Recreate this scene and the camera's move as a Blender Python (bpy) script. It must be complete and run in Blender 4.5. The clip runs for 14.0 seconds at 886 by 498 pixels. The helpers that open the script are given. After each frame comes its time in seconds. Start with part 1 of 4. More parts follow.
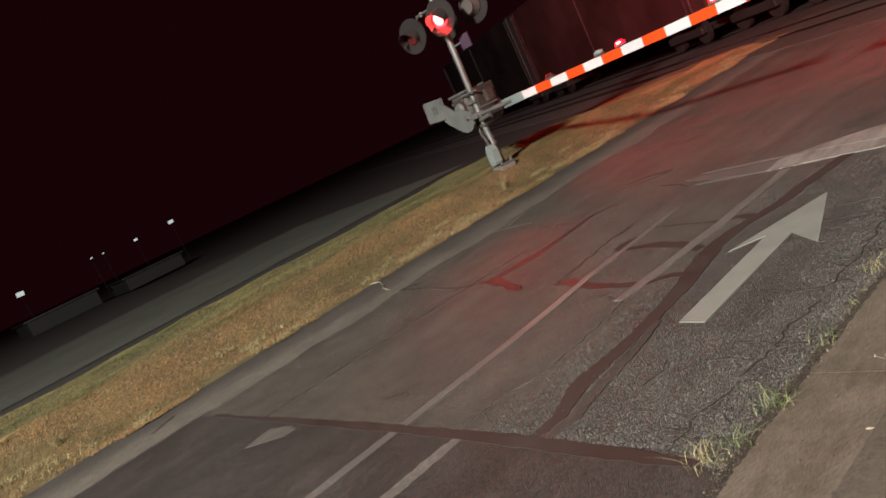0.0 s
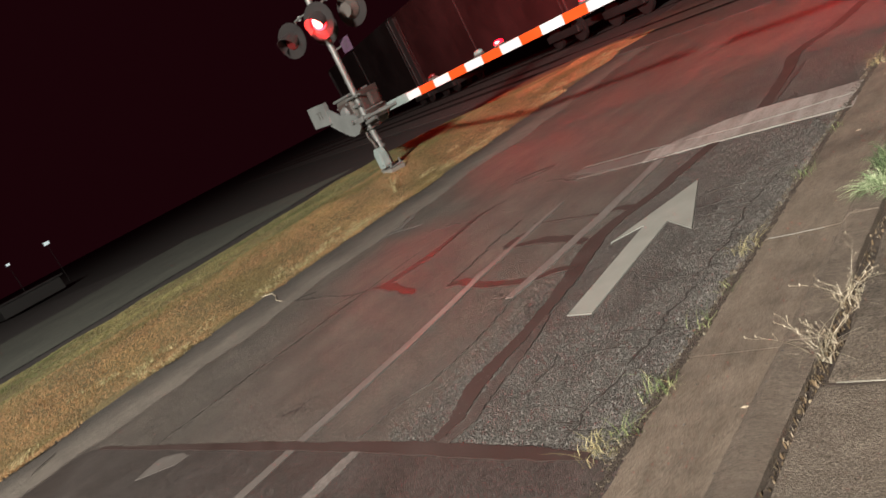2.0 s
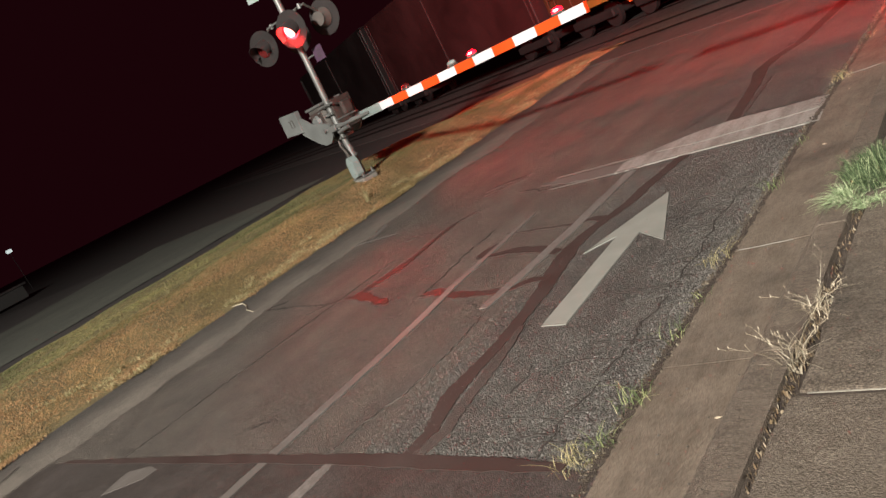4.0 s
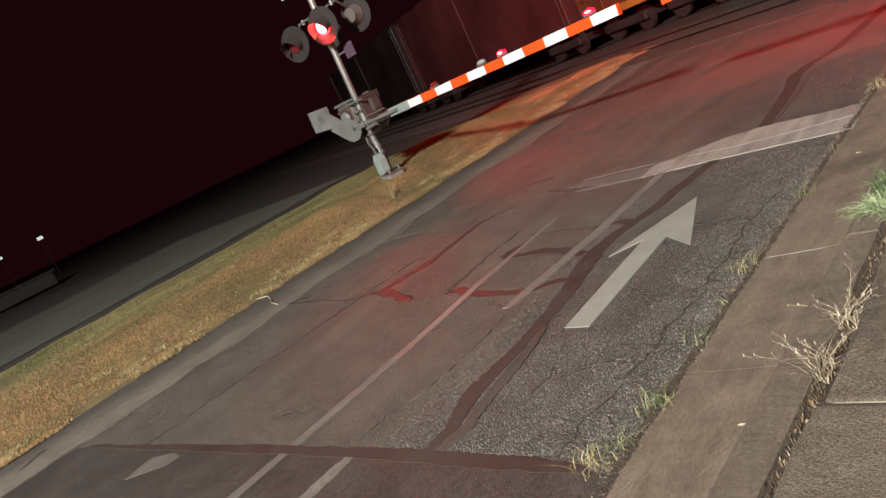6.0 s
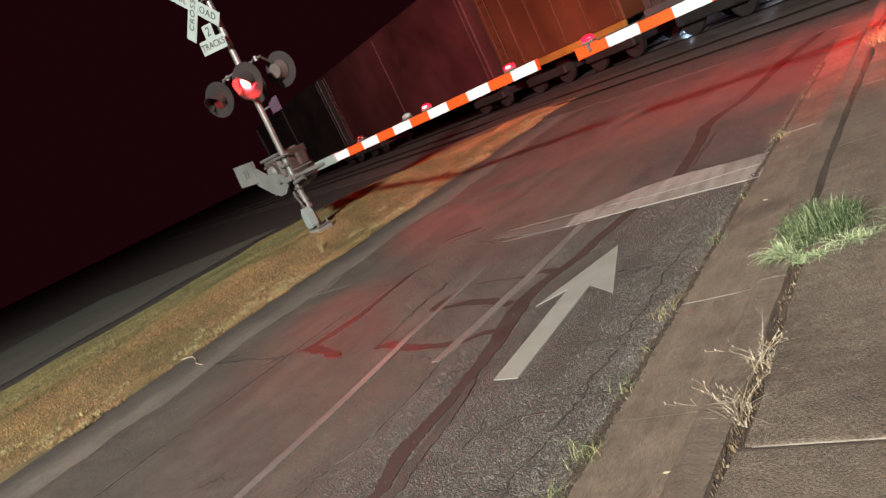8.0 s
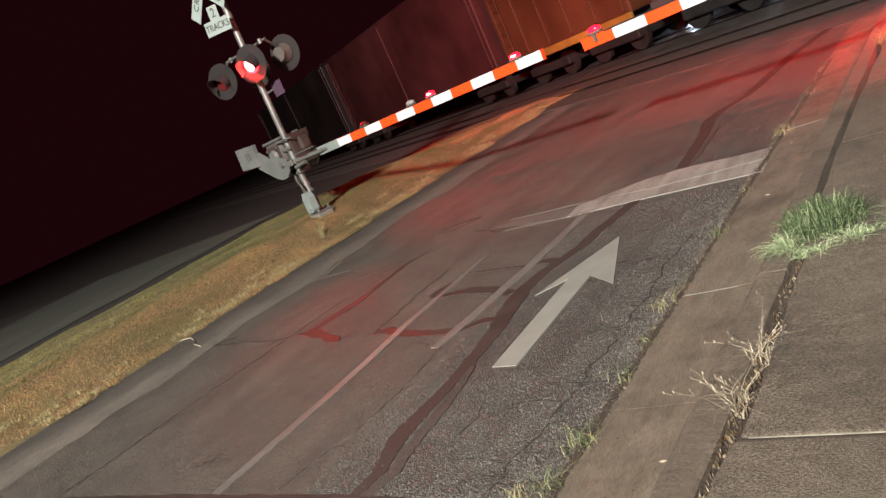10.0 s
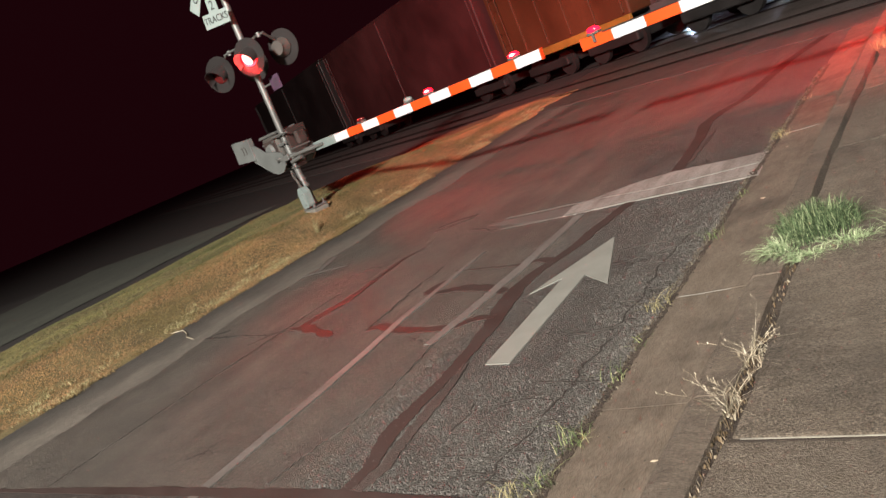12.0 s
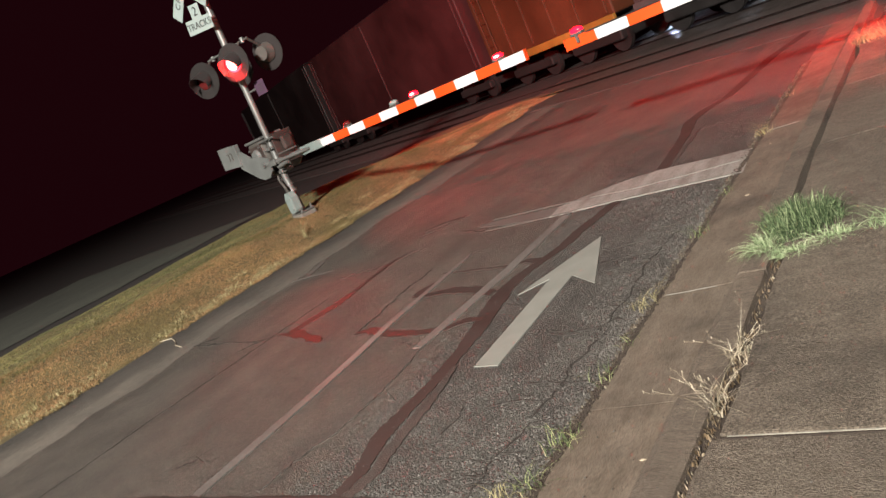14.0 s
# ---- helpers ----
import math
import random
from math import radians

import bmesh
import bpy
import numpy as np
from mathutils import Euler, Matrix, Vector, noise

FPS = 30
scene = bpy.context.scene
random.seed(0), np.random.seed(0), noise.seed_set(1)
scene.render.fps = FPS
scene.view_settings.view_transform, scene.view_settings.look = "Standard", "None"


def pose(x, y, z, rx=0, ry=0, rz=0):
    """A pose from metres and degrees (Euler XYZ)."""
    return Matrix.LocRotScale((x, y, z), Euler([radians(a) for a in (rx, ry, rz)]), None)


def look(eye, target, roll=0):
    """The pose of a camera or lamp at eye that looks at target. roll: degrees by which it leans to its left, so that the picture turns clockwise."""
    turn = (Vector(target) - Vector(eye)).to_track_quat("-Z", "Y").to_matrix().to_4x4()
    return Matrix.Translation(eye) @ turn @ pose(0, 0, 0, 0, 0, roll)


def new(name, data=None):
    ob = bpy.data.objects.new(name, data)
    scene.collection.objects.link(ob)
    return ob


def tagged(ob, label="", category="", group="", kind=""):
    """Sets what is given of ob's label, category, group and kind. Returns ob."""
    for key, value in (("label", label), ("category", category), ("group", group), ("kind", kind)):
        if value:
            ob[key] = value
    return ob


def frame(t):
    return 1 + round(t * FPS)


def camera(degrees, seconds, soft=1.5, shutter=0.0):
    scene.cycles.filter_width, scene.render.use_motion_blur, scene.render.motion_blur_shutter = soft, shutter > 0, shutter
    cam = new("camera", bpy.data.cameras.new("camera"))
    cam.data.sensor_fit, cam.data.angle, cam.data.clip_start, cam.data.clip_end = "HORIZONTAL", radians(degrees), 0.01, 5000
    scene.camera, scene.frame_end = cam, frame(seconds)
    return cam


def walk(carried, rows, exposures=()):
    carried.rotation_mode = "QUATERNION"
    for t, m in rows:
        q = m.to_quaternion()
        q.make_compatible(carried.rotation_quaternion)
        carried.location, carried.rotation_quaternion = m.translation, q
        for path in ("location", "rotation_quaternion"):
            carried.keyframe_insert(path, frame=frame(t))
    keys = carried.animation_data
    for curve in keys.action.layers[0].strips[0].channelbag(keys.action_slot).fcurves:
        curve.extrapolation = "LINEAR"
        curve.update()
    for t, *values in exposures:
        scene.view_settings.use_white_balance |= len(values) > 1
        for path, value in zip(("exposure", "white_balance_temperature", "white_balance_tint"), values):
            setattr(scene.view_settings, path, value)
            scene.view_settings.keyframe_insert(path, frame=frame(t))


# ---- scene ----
cam = camera(61.06, 14.0, soft=1.5, shutter=0.3)
# seconds, eye x y z, heading left of the road, pitch, lean of the picture
PATH = [
    (0.0, -0.002, -0.067, 1.547, 53.94, -8.76, 25.33),
    (0.5, -0.034, -0.065, 1.529, 56.68, -11.06, 25.37),
    (1.0, -0.039, -0.031, 1.524, 53.60, -13.06, 26.04),
    (1.5, -0.025, 0.003, 1.524, 49.39, -13.32, 26.77),
    (2.0, 0.001, 0.012, 1.537, 46.81, -12.14, 27.64),
    (2.2, 0.009, 0.020, 1.546, 45.58, -11.63, 27.92),
    (4.3, -0.019, 0.002, 1.552, 44.47, -12.57, 26.99),
    (4.5, -0.022, -0.012, 1.551, 45.54, -12.48, 26.25),
    (5.0, -0.025, -0.032, 1.553, 47.18, -12.17, 24.91),
    (5.5, -0.018, -0.021, 1.557, 46.88, -11.77, 25.25),
    (6.0, -0.013, -0.012, 1.555, 46.15, -11.80, 25.65),
    (6.5, -0.009, 0.002, 1.554, 45.01, -11.91, 26.11),
    (7.0, 0.005, 0.021, 1.558, 42.93, -11.65, 26.66),
    (7.5, 0.018, 0.031, 1.569, 40.74, -11.03, 26.70),
    (8.0, 0.013, 0.024, 1.562, 39.74, -10.62, 25.98),
    (8.5, 0.010, 0.019, 1.560, 40.04, -10.84, 25.79),
    (11.0, 0.000, 0.000, 1.556, 39.84, -11.59, 24.07),
    (11.5, 0.001, 0.006, 1.555, 39.86, -11.43, 23.82),
    (12.0, -0.004, 0.003, 1.550, 39.72, -11.71, 23.44),
    (12.5, -0.004, 0.001, 1.550, 39.76, -12.11, 23.76),
    (13.0, -0.004, 0.001, 1.544, 39.62, -12.36, 23.76),
    (13.5, 0.001, 0.002, 1.548, 39.42, -12.27, 23.83),
    (14.0, 0.009, 0.014, 1.549, 38.91, -11.90, 24.39),
]
walk(cam, [(t, pose(x, y, z, 90 + pitch, 0, yaw) @ pose(0, 0, 0, 0, 0, -lean)) for t, x, y, z, yaw, pitch, lean in PATH],
     [(0.0, 1.66), (0.6, 1.76), (1.2, 1.94), (4.5, 1.96), (7.5, 2.02), (14.0, 2.06)])

# ---- light: night sky, one street light behind the camera, the red signal lamps and added red fill ----
world = bpy.data.worlds.new("night")
scene.world = world
world.use_nodes = True
bg = world.node_tree.nodes["Background"]
bg.inputs["Color"].default_value = (0.38, 0.050, 0.095, 1)
bg.inputs["Strength"].default_value = 0.0065


def lamp(name, kind, at, power, color, size, target=None, spot=None):
    data = bpy.data.lights.new(name, kind)
    data.energy, data.color = power, color
    if kind == "AREA":
        data.shape, data.size = "DISK", size
    else:
        data.shadow_soft_size = size
    if spot:
        data.spot_size, data.spot_blend = radians(spot[0]), spot[1]
    ob = new(name, data)
    ob.matrix_world = look(at, target) if target else Matrix.Translation(at)
    return ob


WARM = (1.0, 0.915, 0.825)
RED = (1.0, 0.025, 0.02)
lamp("street_light", "POINT", (2.6, -17.0, 12.3), 22500, WARM, 1.0)


# ---- materials ----
def mat(name, rough=0.8, metal=0.0):
    m = bpy.data.materials.new(name)
    m.use_nodes = True
    nt = m.node_tree
    b = nt.nodes["Principled BSDF"]
    b.inputs["Roughness"].default_value, b.inputs["Metallic"].default_value = rough, metal
    return m, nt, b


def node(nt, kind, **kw):
    n = nt.nodes.new(kind)
    for k, v in kw.items():
        n.inputs[k.replace("_", " ")].default_value = v
    return n


def coords(nt, stretch=(1, 1, 1)):
    g = nt.nodes.new("ShaderNodeNewGeometry")
    mp = nt.nodes.new("ShaderNodeMapping")
    mp.inputs["Scale"].default_value = stretch
    nt.links.new(g.outputs["Position"], mp.inputs["Vector"])
    return mp.outputs["Vector"]


def noise_tex(nt, vec, scale, detail=4.0, rough=0.6):
    n = node(nt, "ShaderNodeTexNoise", Scale=scale, Detail=detail, Roughness=rough)
    nt.links.new(vec, n.inputs["Vector"])
    return n.outputs["Fac"]


def ramp(nt, fac, stops):
    r = nt.nodes.new("ShaderNodeValToRGB")
    e = r.color_ramp.elements
    while len(e) < len(stops):
        e.new(0.5)
    for el, (p, c) in zip(e, stops):
        el.position = p
        el.color = (*c, 1) if len(c) == 3 else c
    nt.links.new(fac, r.inputs["Fac"])
    return r.outputs["Color"]


def mix(nt, fac, a, b, blend="MIX"):
    m = nt.nodes.new("ShaderNodeMix")
    m.data_type, m.blend_type = "RGBA", blend
    for sock, v in ((m.inputs[0], fac), (m.inputs[6], a), (m.inputs[7], b)):
        if isinstance(v, (int, float)):
            sock.default_value = v
        elif isinstance(v, tuple):
            sock.default_value = (*v, 1)
        else:
            nt.links.new(v, sock)
    return m.outputs[2]


def bump(nt, b, height, strength, distance, under=None):
    n = node(nt, "ShaderNodeBump", Strength=strength, Distance=distance)
    nt.links.new(height, n.inputs["Height"])
    if under:
        nt.links.new(under, n.inputs["Normal"])
    nt.links.new(n.outputs["Normal"], b.inputs["Normal"])
    return n.outputs["Normal"]


def grey(v, w=1.0, c=1.0):
    """A grey of reflectance v, warmed by w in red and cooled by c in blue."""
    return (v * w, v, v * c)


def plain(name, color, rough=0.6, metal=0.0, spread=0.25, scale=14.0, grain=0.3):
    """Painted or cast surface with blotches, fine grain and slight relief."""
    m, nt, b = mat(name, rough, metal)
    v = coords(nt)
    big = noise_tex(nt, v, scale * 0.25, 3)
    fine = noise_tex(nt, v, scale * 6, 4)
    c = ramp(nt, big, [(0.3, tuple(x * (1 - spread) for x in color)), (0.7, tuple(min(1, x * (1 + spread * 0.5)) for x in color))])
    c2 = mix(nt, ramp(nt, fine, [(0.45, (0, 0, 0)), (0.75, (grain, grain, grain))]), c, tuple(x * 0.55 for x in color))
    nt.links.new(c2, b.inputs["Base Color"])
    nt.links.new(ramp(nt, big, [(0.3, (rough * 0.85,) * 3), (0.7, (min(1, rough * 1.15),) * 3)]), b.inputs["Roughness"])
    bump(nt, b, fine, 0.15, 0.002)
    return m


def asphalt(name, low, high, chips, rough, relief, cracks=0.0, size=95.0, pits=0.0):
    """Chip-seal asphalt: stones of a few tones in a dark binder, with long wear streaks and blotches."""
    m, nt, b = mat(name, rough)
    v = coords(nt)
    vor = node(nt, "ShaderNodeTexVoronoi", Scale=size, Randomness=1.0)
    nt.links.new(v, vor.inputs["Vector"])
    edge = nt.nodes.new("ShaderNodeTexVoronoi")
    edge.feature = "DISTANCE_TO_EDGE"
    edge.inputs["Scale"].default_value = size
    nt.links.new(v, edge.inputs["Vector"])
    stone = ramp(nt, vor.outputs["Color"], [(0.06, tuple(x * 0.6 for x in low)), (0.22, low), (0.55, high), (0.9, chips)])
    low_gap = 0.62 - 0.3 * pits
    gap = ramp(nt, edge.outputs["Distance"], [(0.02, (low_gap, low_gap, low_gap)), (0.17, (1.03, 1.03, 1.03))])
    c = mix(nt, 1.0, stone, gap, "MULTIPLY")
    streak = noise_tex(nt, coords(nt, (2.2, 0.22, 1)), 1.6, 5)
    blot = noise_tex(nt, v, 1.3, 6, 0.65)
    c = mix(nt, 1.0, c, ramp(nt, streak, [(0.3, (0.78, 0.77, 0.76)), (0.7, (1.12, 1.1, 1.08))]), "MULTIPLY")
    c = mix(nt, 1.0, c, ramp(nt, blot, [(0.3, (0.8, 0.8, 0.8)), (0.65, (1.1, 1.1, 1.1))]), "MULTIPLY")
    if pits:
        # Shade in the pits is put into the colour; these hollows have no relief.
        hole = noise_tex(nt, v, 58.0, 3, 0.6)
        zone = noise_tex(nt, v, 3.1, 4, 0.6)
        c = mix(nt, 1.0, c, ramp(nt, hole, [(0.33, (1 - pits,) * 3), (0.50, (1, 1, 1))]), "MULTIPLY")
        c = mix(nt, 1.0, c, ramp(nt, zone, [(0.35, (0.82, 0.82, 0.83)), (0.65, (1.1, 1.1, 1.09))]), "MULTIPLY")
    n0 = None
    if cracks:
        warp = nt.nodes.new("ShaderNodeTexNoise")
        warp.inputs["Scale"].default_value = 7.0
        nt.links.new(v, warp.inputs["Vector"])
        cell = nt.nodes.new("ShaderNodeTexVoronoi")
        cell.feature = "DISTANCE_TO_EDGE"
        cell.inputs["Scale"].default_value = 4.2
        nt.links.new(mix(nt, 0.16, v, warp.outputs["Color"]), cell.inputs["Vector"])
        line = ramp(nt, cell.outputs["Distance"], [(0.006, (1, 1, 1)), (0.03, (0, 0, 0))])
        where = ramp(nt, noise_tex(nt, v, 1.9, 4), [(0.62 - 0.2 * cracks, (0, 0, 0)), (0.72 - 0.2 * cracks, (1, 1, 1))])
        split = mix(nt, 1.0, line, where, "MULTIPLY")
        c = mix(nt, split, c, (0.012, 0.011, 0.010))
        deep = nt.nodes.new("ShaderNodeInvert")
        nt.links.new(split, deep.inputs["Color"])
        n0 = bump(nt, b, deep.outputs["Color"], 0.8, 0.012)
    nt.links.new(c, b.inputs["Base Color"])
    fine = noise_tex(nt, v, 240.0, 3)
    n1 = bump(nt, b, edge.outputs["Distance"], relief, 0.02, n0)
    n2 = bump(nt, b, fine, relief * 0.5, 0.004, n1)
    nt.links.new(ramp(nt, blot, [(0.3, (rough - 0.12,) * 3), (0.7, (rough + 0.08,) * 3)]), b.inputs["Roughness"])
    return m


def worn_paint(name, paint, under, wear, rough=0.6):
    """Road paint rubbed through to the asphalt in spots; wear 0 is whole, 1 all but gone."""
    m, nt, b = mat(name, rough)
    v = coords(nt)
    spots = noise_tex(nt, v, 55.0, 6, 0.75)
    rub = noise_tex(nt, coords(nt, (3.0, 0.5, 1)), 2.0, 5)
    both = mix(nt, 0.45, spots, rub)
    a = 0.30 + 0.34 * wear
    hide = ramp(nt, both, [(a, (0, 0, 0)), (a + 0.10 + 0.1 * wear, (1, 1, 1))])
    dirt = ramp(nt, noise_tex(nt, v, 4.0, 5), [(0.3, tuple(x * 0.8 for x in paint)), (0.7, paint)])
    nt.links.new(mix(nt, hide, under, dirt), b.inputs["Base Color"])
    bump(nt, b, spots, 0.25, 0.003)
    return m


def concrete(name, color, brushed=(1, 1, 1), stain=0.45, pits=1.0, grain=0.0):
    m, nt, b = mat(name, 0.85)
    v = coords(nt)
    obj = nt.nodes.new("ShaderNodeObjectInfo")
    big = noise_tex(nt, v, 1.7, 6, 0.65)
    mid = noise_tex(nt, coords(nt, brushed), 14.0, 6, 0.7)
    fine = noise_tex(nt, coords(nt, brushed), 120.0, 4, 0.7)
    c = ramp(nt, big, [(0.28, tuple(x * (1 - stain) for x in color)), (0.5, color), (0.75, tuple(x * 1.2 for x in color))])
    c = mix(nt, 1.0, c, ramp(nt, mid, [(0.3, (0.72, 0.70, 0.66)), (0.62, (1.08, 1.08, 1.08))]), "MULTIPLY")
    c = mix(nt, 1.0, c, ramp(nt, fine, [(0.34, tuple(1 - 0.3 * pits * k for k in (1, 1.05, 1.1))), (0.58, (1 + 0.07 * pits,) * 3)]), "MULTIPLY")
    c = mix(nt, 1.0, c, ramp(nt, obj.outputs["Random"], [(0.0, (0.92, 0.92, 0.92)), (1.0, (1.06, 1.05, 1.03))]), "MULTIPLY")
    n1 = bump(nt, b, mid, 0.35, 0.012)
    if grain:
        sand = node(nt, "ShaderNodeTexVoronoi", Scale=150.0)
        nt.links.new(v, sand.inputs["Vector"])
        bare = ramp(nt, noise_tex(nt, v, 2.6, 5), [(0.38, (0, 0, 0)), (0.62, (1, 1, 1))])
        tone = ramp(nt, sand.outputs["Distance"], [(0.12, (1 + 0.55 * grain,) * 3), (0.45, (1, 1, 1)), (0.75, (1 - grain,) * 3)])
        c = mix(nt, bare, c, mix(nt, 1.0, c, tone, "MULTIPLY"))
        n1 = bump(nt, b, sand.outputs["Distance"], -0.6, 0.008, n1)
    nt.links.new(c, b.inputs["Base Color"])
    bump(nt, b, fine, min(1.0, 0.5 * pits), 0.010 + 0.003 * pits, n1)
    return m


def earth(name, a, b_, c_, scale=3.0, relief=0.6):
    m, nt, b = mat(name, 0.95)
    v = coords(nt)
    big, fine = noise_tex(nt, v, scale, 8, 0.7), noise_tex(nt, v, scale * 22, 5, 0.7)
    c = ramp(nt, big, [(0.3, a), (0.5, b_), (0.72, c_)])
    c = mix(nt, 1.0, c, ramp(nt, fine, [(0.3, (0.65, 0.65, 0.65)), (0.65, (1.15, 1.15, 1.15))]), "MULTIPLY")
    nt.links.new(c, b.inputs["Base Color"])
    n1 = bump(nt, b, big, relief, 0.06)
    bump(nt, b, fine, relief, 0.015, n1)
    return m


def blade_mat(name, stops, patchy=False):
    """Blades and crumbs of several tones; patchy ones vary over the ground in long patches."""
    m, nt, b = mat(name, 0.75)
    g = nt.nodes.new("ShaderNodeNewGeometry")
    c = ramp(nt, g.outputs["Random Per Island"], stops)
    if patchy:
        where = noise_tex(nt, coords(nt, (1.0, 0.45, 1.0)), 1.1, 5)
        tint = [(0.36, (0.58, 0.64, 0.50)), (0.46, (0.92, 0.86, 0.80)), (0.54, (1.12, 0.94, 0.88)), (0.64, (1.34, 1.20, 1.02))]
    else:
        where = noise_tex(nt, coords(nt), 9.0, 4)
        tint = [(0.35, (0.78, 0.80, 0.76)), (0.65, (1.12, 1.10, 1.08))]
    nt.links.new(mix(nt, 1.0, c, ramp(nt, where, tint), "MULTIPLY"), b.inputs["Base Color"])
    b.inputs["Specular IOR Level"].default_value = 0.2
    return m


def glow(name, color, strength):
    m, nt, b = mat(name, 0.3)
    b.inputs["Base Color"].default_value = (*color, 1)
    b.inputs["Emission Color"].default_value = (*color, 1)
    b.inputs["Emission Strength"].default_value = strength
    return m


M_ROAD = asphalt("old_asphalt", (0.086, 0.077, 0.066), (0.121, 0.107, 0.092), (0.152, 0.134, 0.114), 0.68, 0.9, 0.12, 110.0, 0.35)
M_LANE = asphalt("coarse_asphalt", (0.086, 0.084, 0.076), (0.117, 0.115, 0.105), (0.140, 0.138, 0.127), 0.64, 1.0, 0.5, 84.0, 0.65)
M_PATCH = asphalt("dark_patch_asphalt", (0.034, 0.029, 0.027), (0.049, 0.042, 0.039), (0.070, 0.062, 0.057), 0.62, 0.35)
M_TAR = plain("tar_sealant", (0.045, 0.030, 0.027), 0.5, 0, 0.3, 12.0, 0.5)
M_TAR.node_tree.nodes["Principled BSDF"].inputs["Specular IOR Level"].default_value = 0.14
M_TAR.node_tree.nodes["Bump"].inputs["Strength"].default_value = 0.9
M_OLDTAR = plain("old_tar_sealant", (0.041, 0.027, 0.024), 0.75, 0, 0.25, 12.0, 0.4)
M_OLDTAR.node_tree.nodes["Principled BSDF"].inputs["Specular IOR Level"].default_value = 0.25
M_THINTAR = asphalt("thin_tar", (0.050, 0.038, 0.034), (0.066, 0.052, 0.046), (0.080, 0.066, 0.058), 0.75, 0.5)
M_WEAR = asphalt("ground_off_line", (0.070, 0.060, 0.053), (0.096, 0.083, 0.073), (0.114, 0.10, 0.088), 0.7, 0.8)
M_CRACK = plain("crack_grit", (0.022, 0.018, 0.015), 0.9, 0, 0.3, 14.0, 0.3)
M_ARROW = worn_paint("arrow_paint", (0.212, 0.220, 0.198), (0.10, 0.09, 0.085), 0.0)
M_STOP = worn_paint("stop_paint", (0.275, 0.262, 0.243), (0.12, 0.105, 0.095), 0.36)
M_LINE = worn_paint("line_paint", (0.19, 0.18, 0.168), (0.09, 0.082, 0.075), 0.5)
M_FAINT = worn_paint("faint_paint", (0.15, 0.14, 0.13), (0.085, 0.077, 0.07), 0.6)
M_GUTTER = concrete("gutter_concrete", (0.110, 0.090, 0.070), (1, 0.3, 1), 0.65)
M_CURB = concrete("curb_concrete", (0.168, 0.138, 0.108), (0.5, 3.5, 1), 0.5, 2.0, 0.3)
M_SLAB = concrete("sidewalk_concrete", (0.138, 0.117, 0.092), (0.7, 1.25, 1), 0.5, 2.4, 0.55)
M_DIRT = earth("shoulder_dirt", (0.066, 0.060, 0.051), (0.092, 0.083, 0.071), (0.122, 0.110, 0.094), 1.6, 0.6)
def shoulder(m):
    """Soil darker at the foot of the bank and paler towards the asphalt."""
    nt = m.node_tree
    b = nt.nodes["Principled BSDF"]
    dry = b.inputs["Base Color"].links[0].from_socket
    g = nt.nodes.new("ShaderNodeNewGeometry")
    sep = nt.nodes.new("ShaderNodeSeparateXYZ")
    nt.links.new(g.outputs["Position"], sep.inputs[0])
    shift = nt.nodes.new("ShaderNodeMath")
    shift.operation = "MULTIPLY_ADD"
    nt.links.new(noise_tex(nt, coords(nt, (1, 0.4, 1)), 1.8, 5), shift.inputs[0])
    shift.inputs[1].default_value = 0.9
    nt.links.new(sep.outputs["X"], shift.inputs[2])
    span = nt.nodes.new("ShaderNodeMapRange")
    span.inputs["From Min"].default_value, span.inputs["From Max"].default_value = -8.05, -7.25
    nt.links.new(shift.outputs[0], span.inputs["Value"])
    tone = ramp(nt, span.outputs[0], [(0.0, (0.42, 0.42, 0.42)), (0.45, (0.62, 0.61, 0.60)), (1.0, (1.15, 1.13, 1.1))])
    nt.links.new(mix(nt, 1.0, dry, tone, "MULTIPLY"), b.inputs["Base Color"])
    return m


shoulder(M_DIRT)
M_SOIL = earth("verge_soil", (0.07, 0.055, 0.025), (0.12, 0.095, 0.04), (0.16, 0.125, 0.05), 2.2, 0.8)
# The falloff into the night is put into this near-black ground colour.
M_LOT = earth("night_gravel", (0.009, 0.007, 0.0065), (0.016, 0.0125, 0.0115), (0.026, 0.021, 0.019), 0.7, 0.4)
M_CROSS = asphalt("crossing_asphalt", (0.06, 0.05, 0.047), (0.10, 0.085, 0.08), (0.15, 0.13, 0.12), 0.5, 0.35)
M_DRY = blade_mat("dry_grass", [(0.0, (0.225, 0.150, 0.078)), (0.45, (0.278, 0.193, 0.102)), (0.8, (0.33, 0.243, 0.133)), (1.0, (0.26, 0.20, 0.102))], True)
M_GRN = blade_mat("verge_grass", [(0.0, (0.108, 0.128, 0.062)), (0.5, (0.140, 0.156, 0.076)), (0.8, (0.172, 0.176, 0.088)), (1.0, (0.22, 0.20, 0.10))], True)
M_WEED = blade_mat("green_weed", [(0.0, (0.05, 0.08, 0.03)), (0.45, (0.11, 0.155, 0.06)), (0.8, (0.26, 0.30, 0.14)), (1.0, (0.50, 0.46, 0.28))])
# Lit and shaded copies of the weed green: pale skirts, dark core.
M_WEEDPALE = blade_mat("lit_green_weed", [(0.0, (0.09, 0.13, 0.065)), (0.4, (0.21, 0.29, 0.155)), (0.8, (0.35, 0.43, 0.26)), (1.0, (0.50, 0.54, 0.38))])
M_WEEDSHADE = blade_mat("shaded_green_weed", [(0.0, (0.025, 0.042, 0.02)), (0.5, (0.055, 0.088, 0.042)), (0.8, (0.12, 0.17, 0.085)), (1.0, (0.30, 0.36, 0.21))])
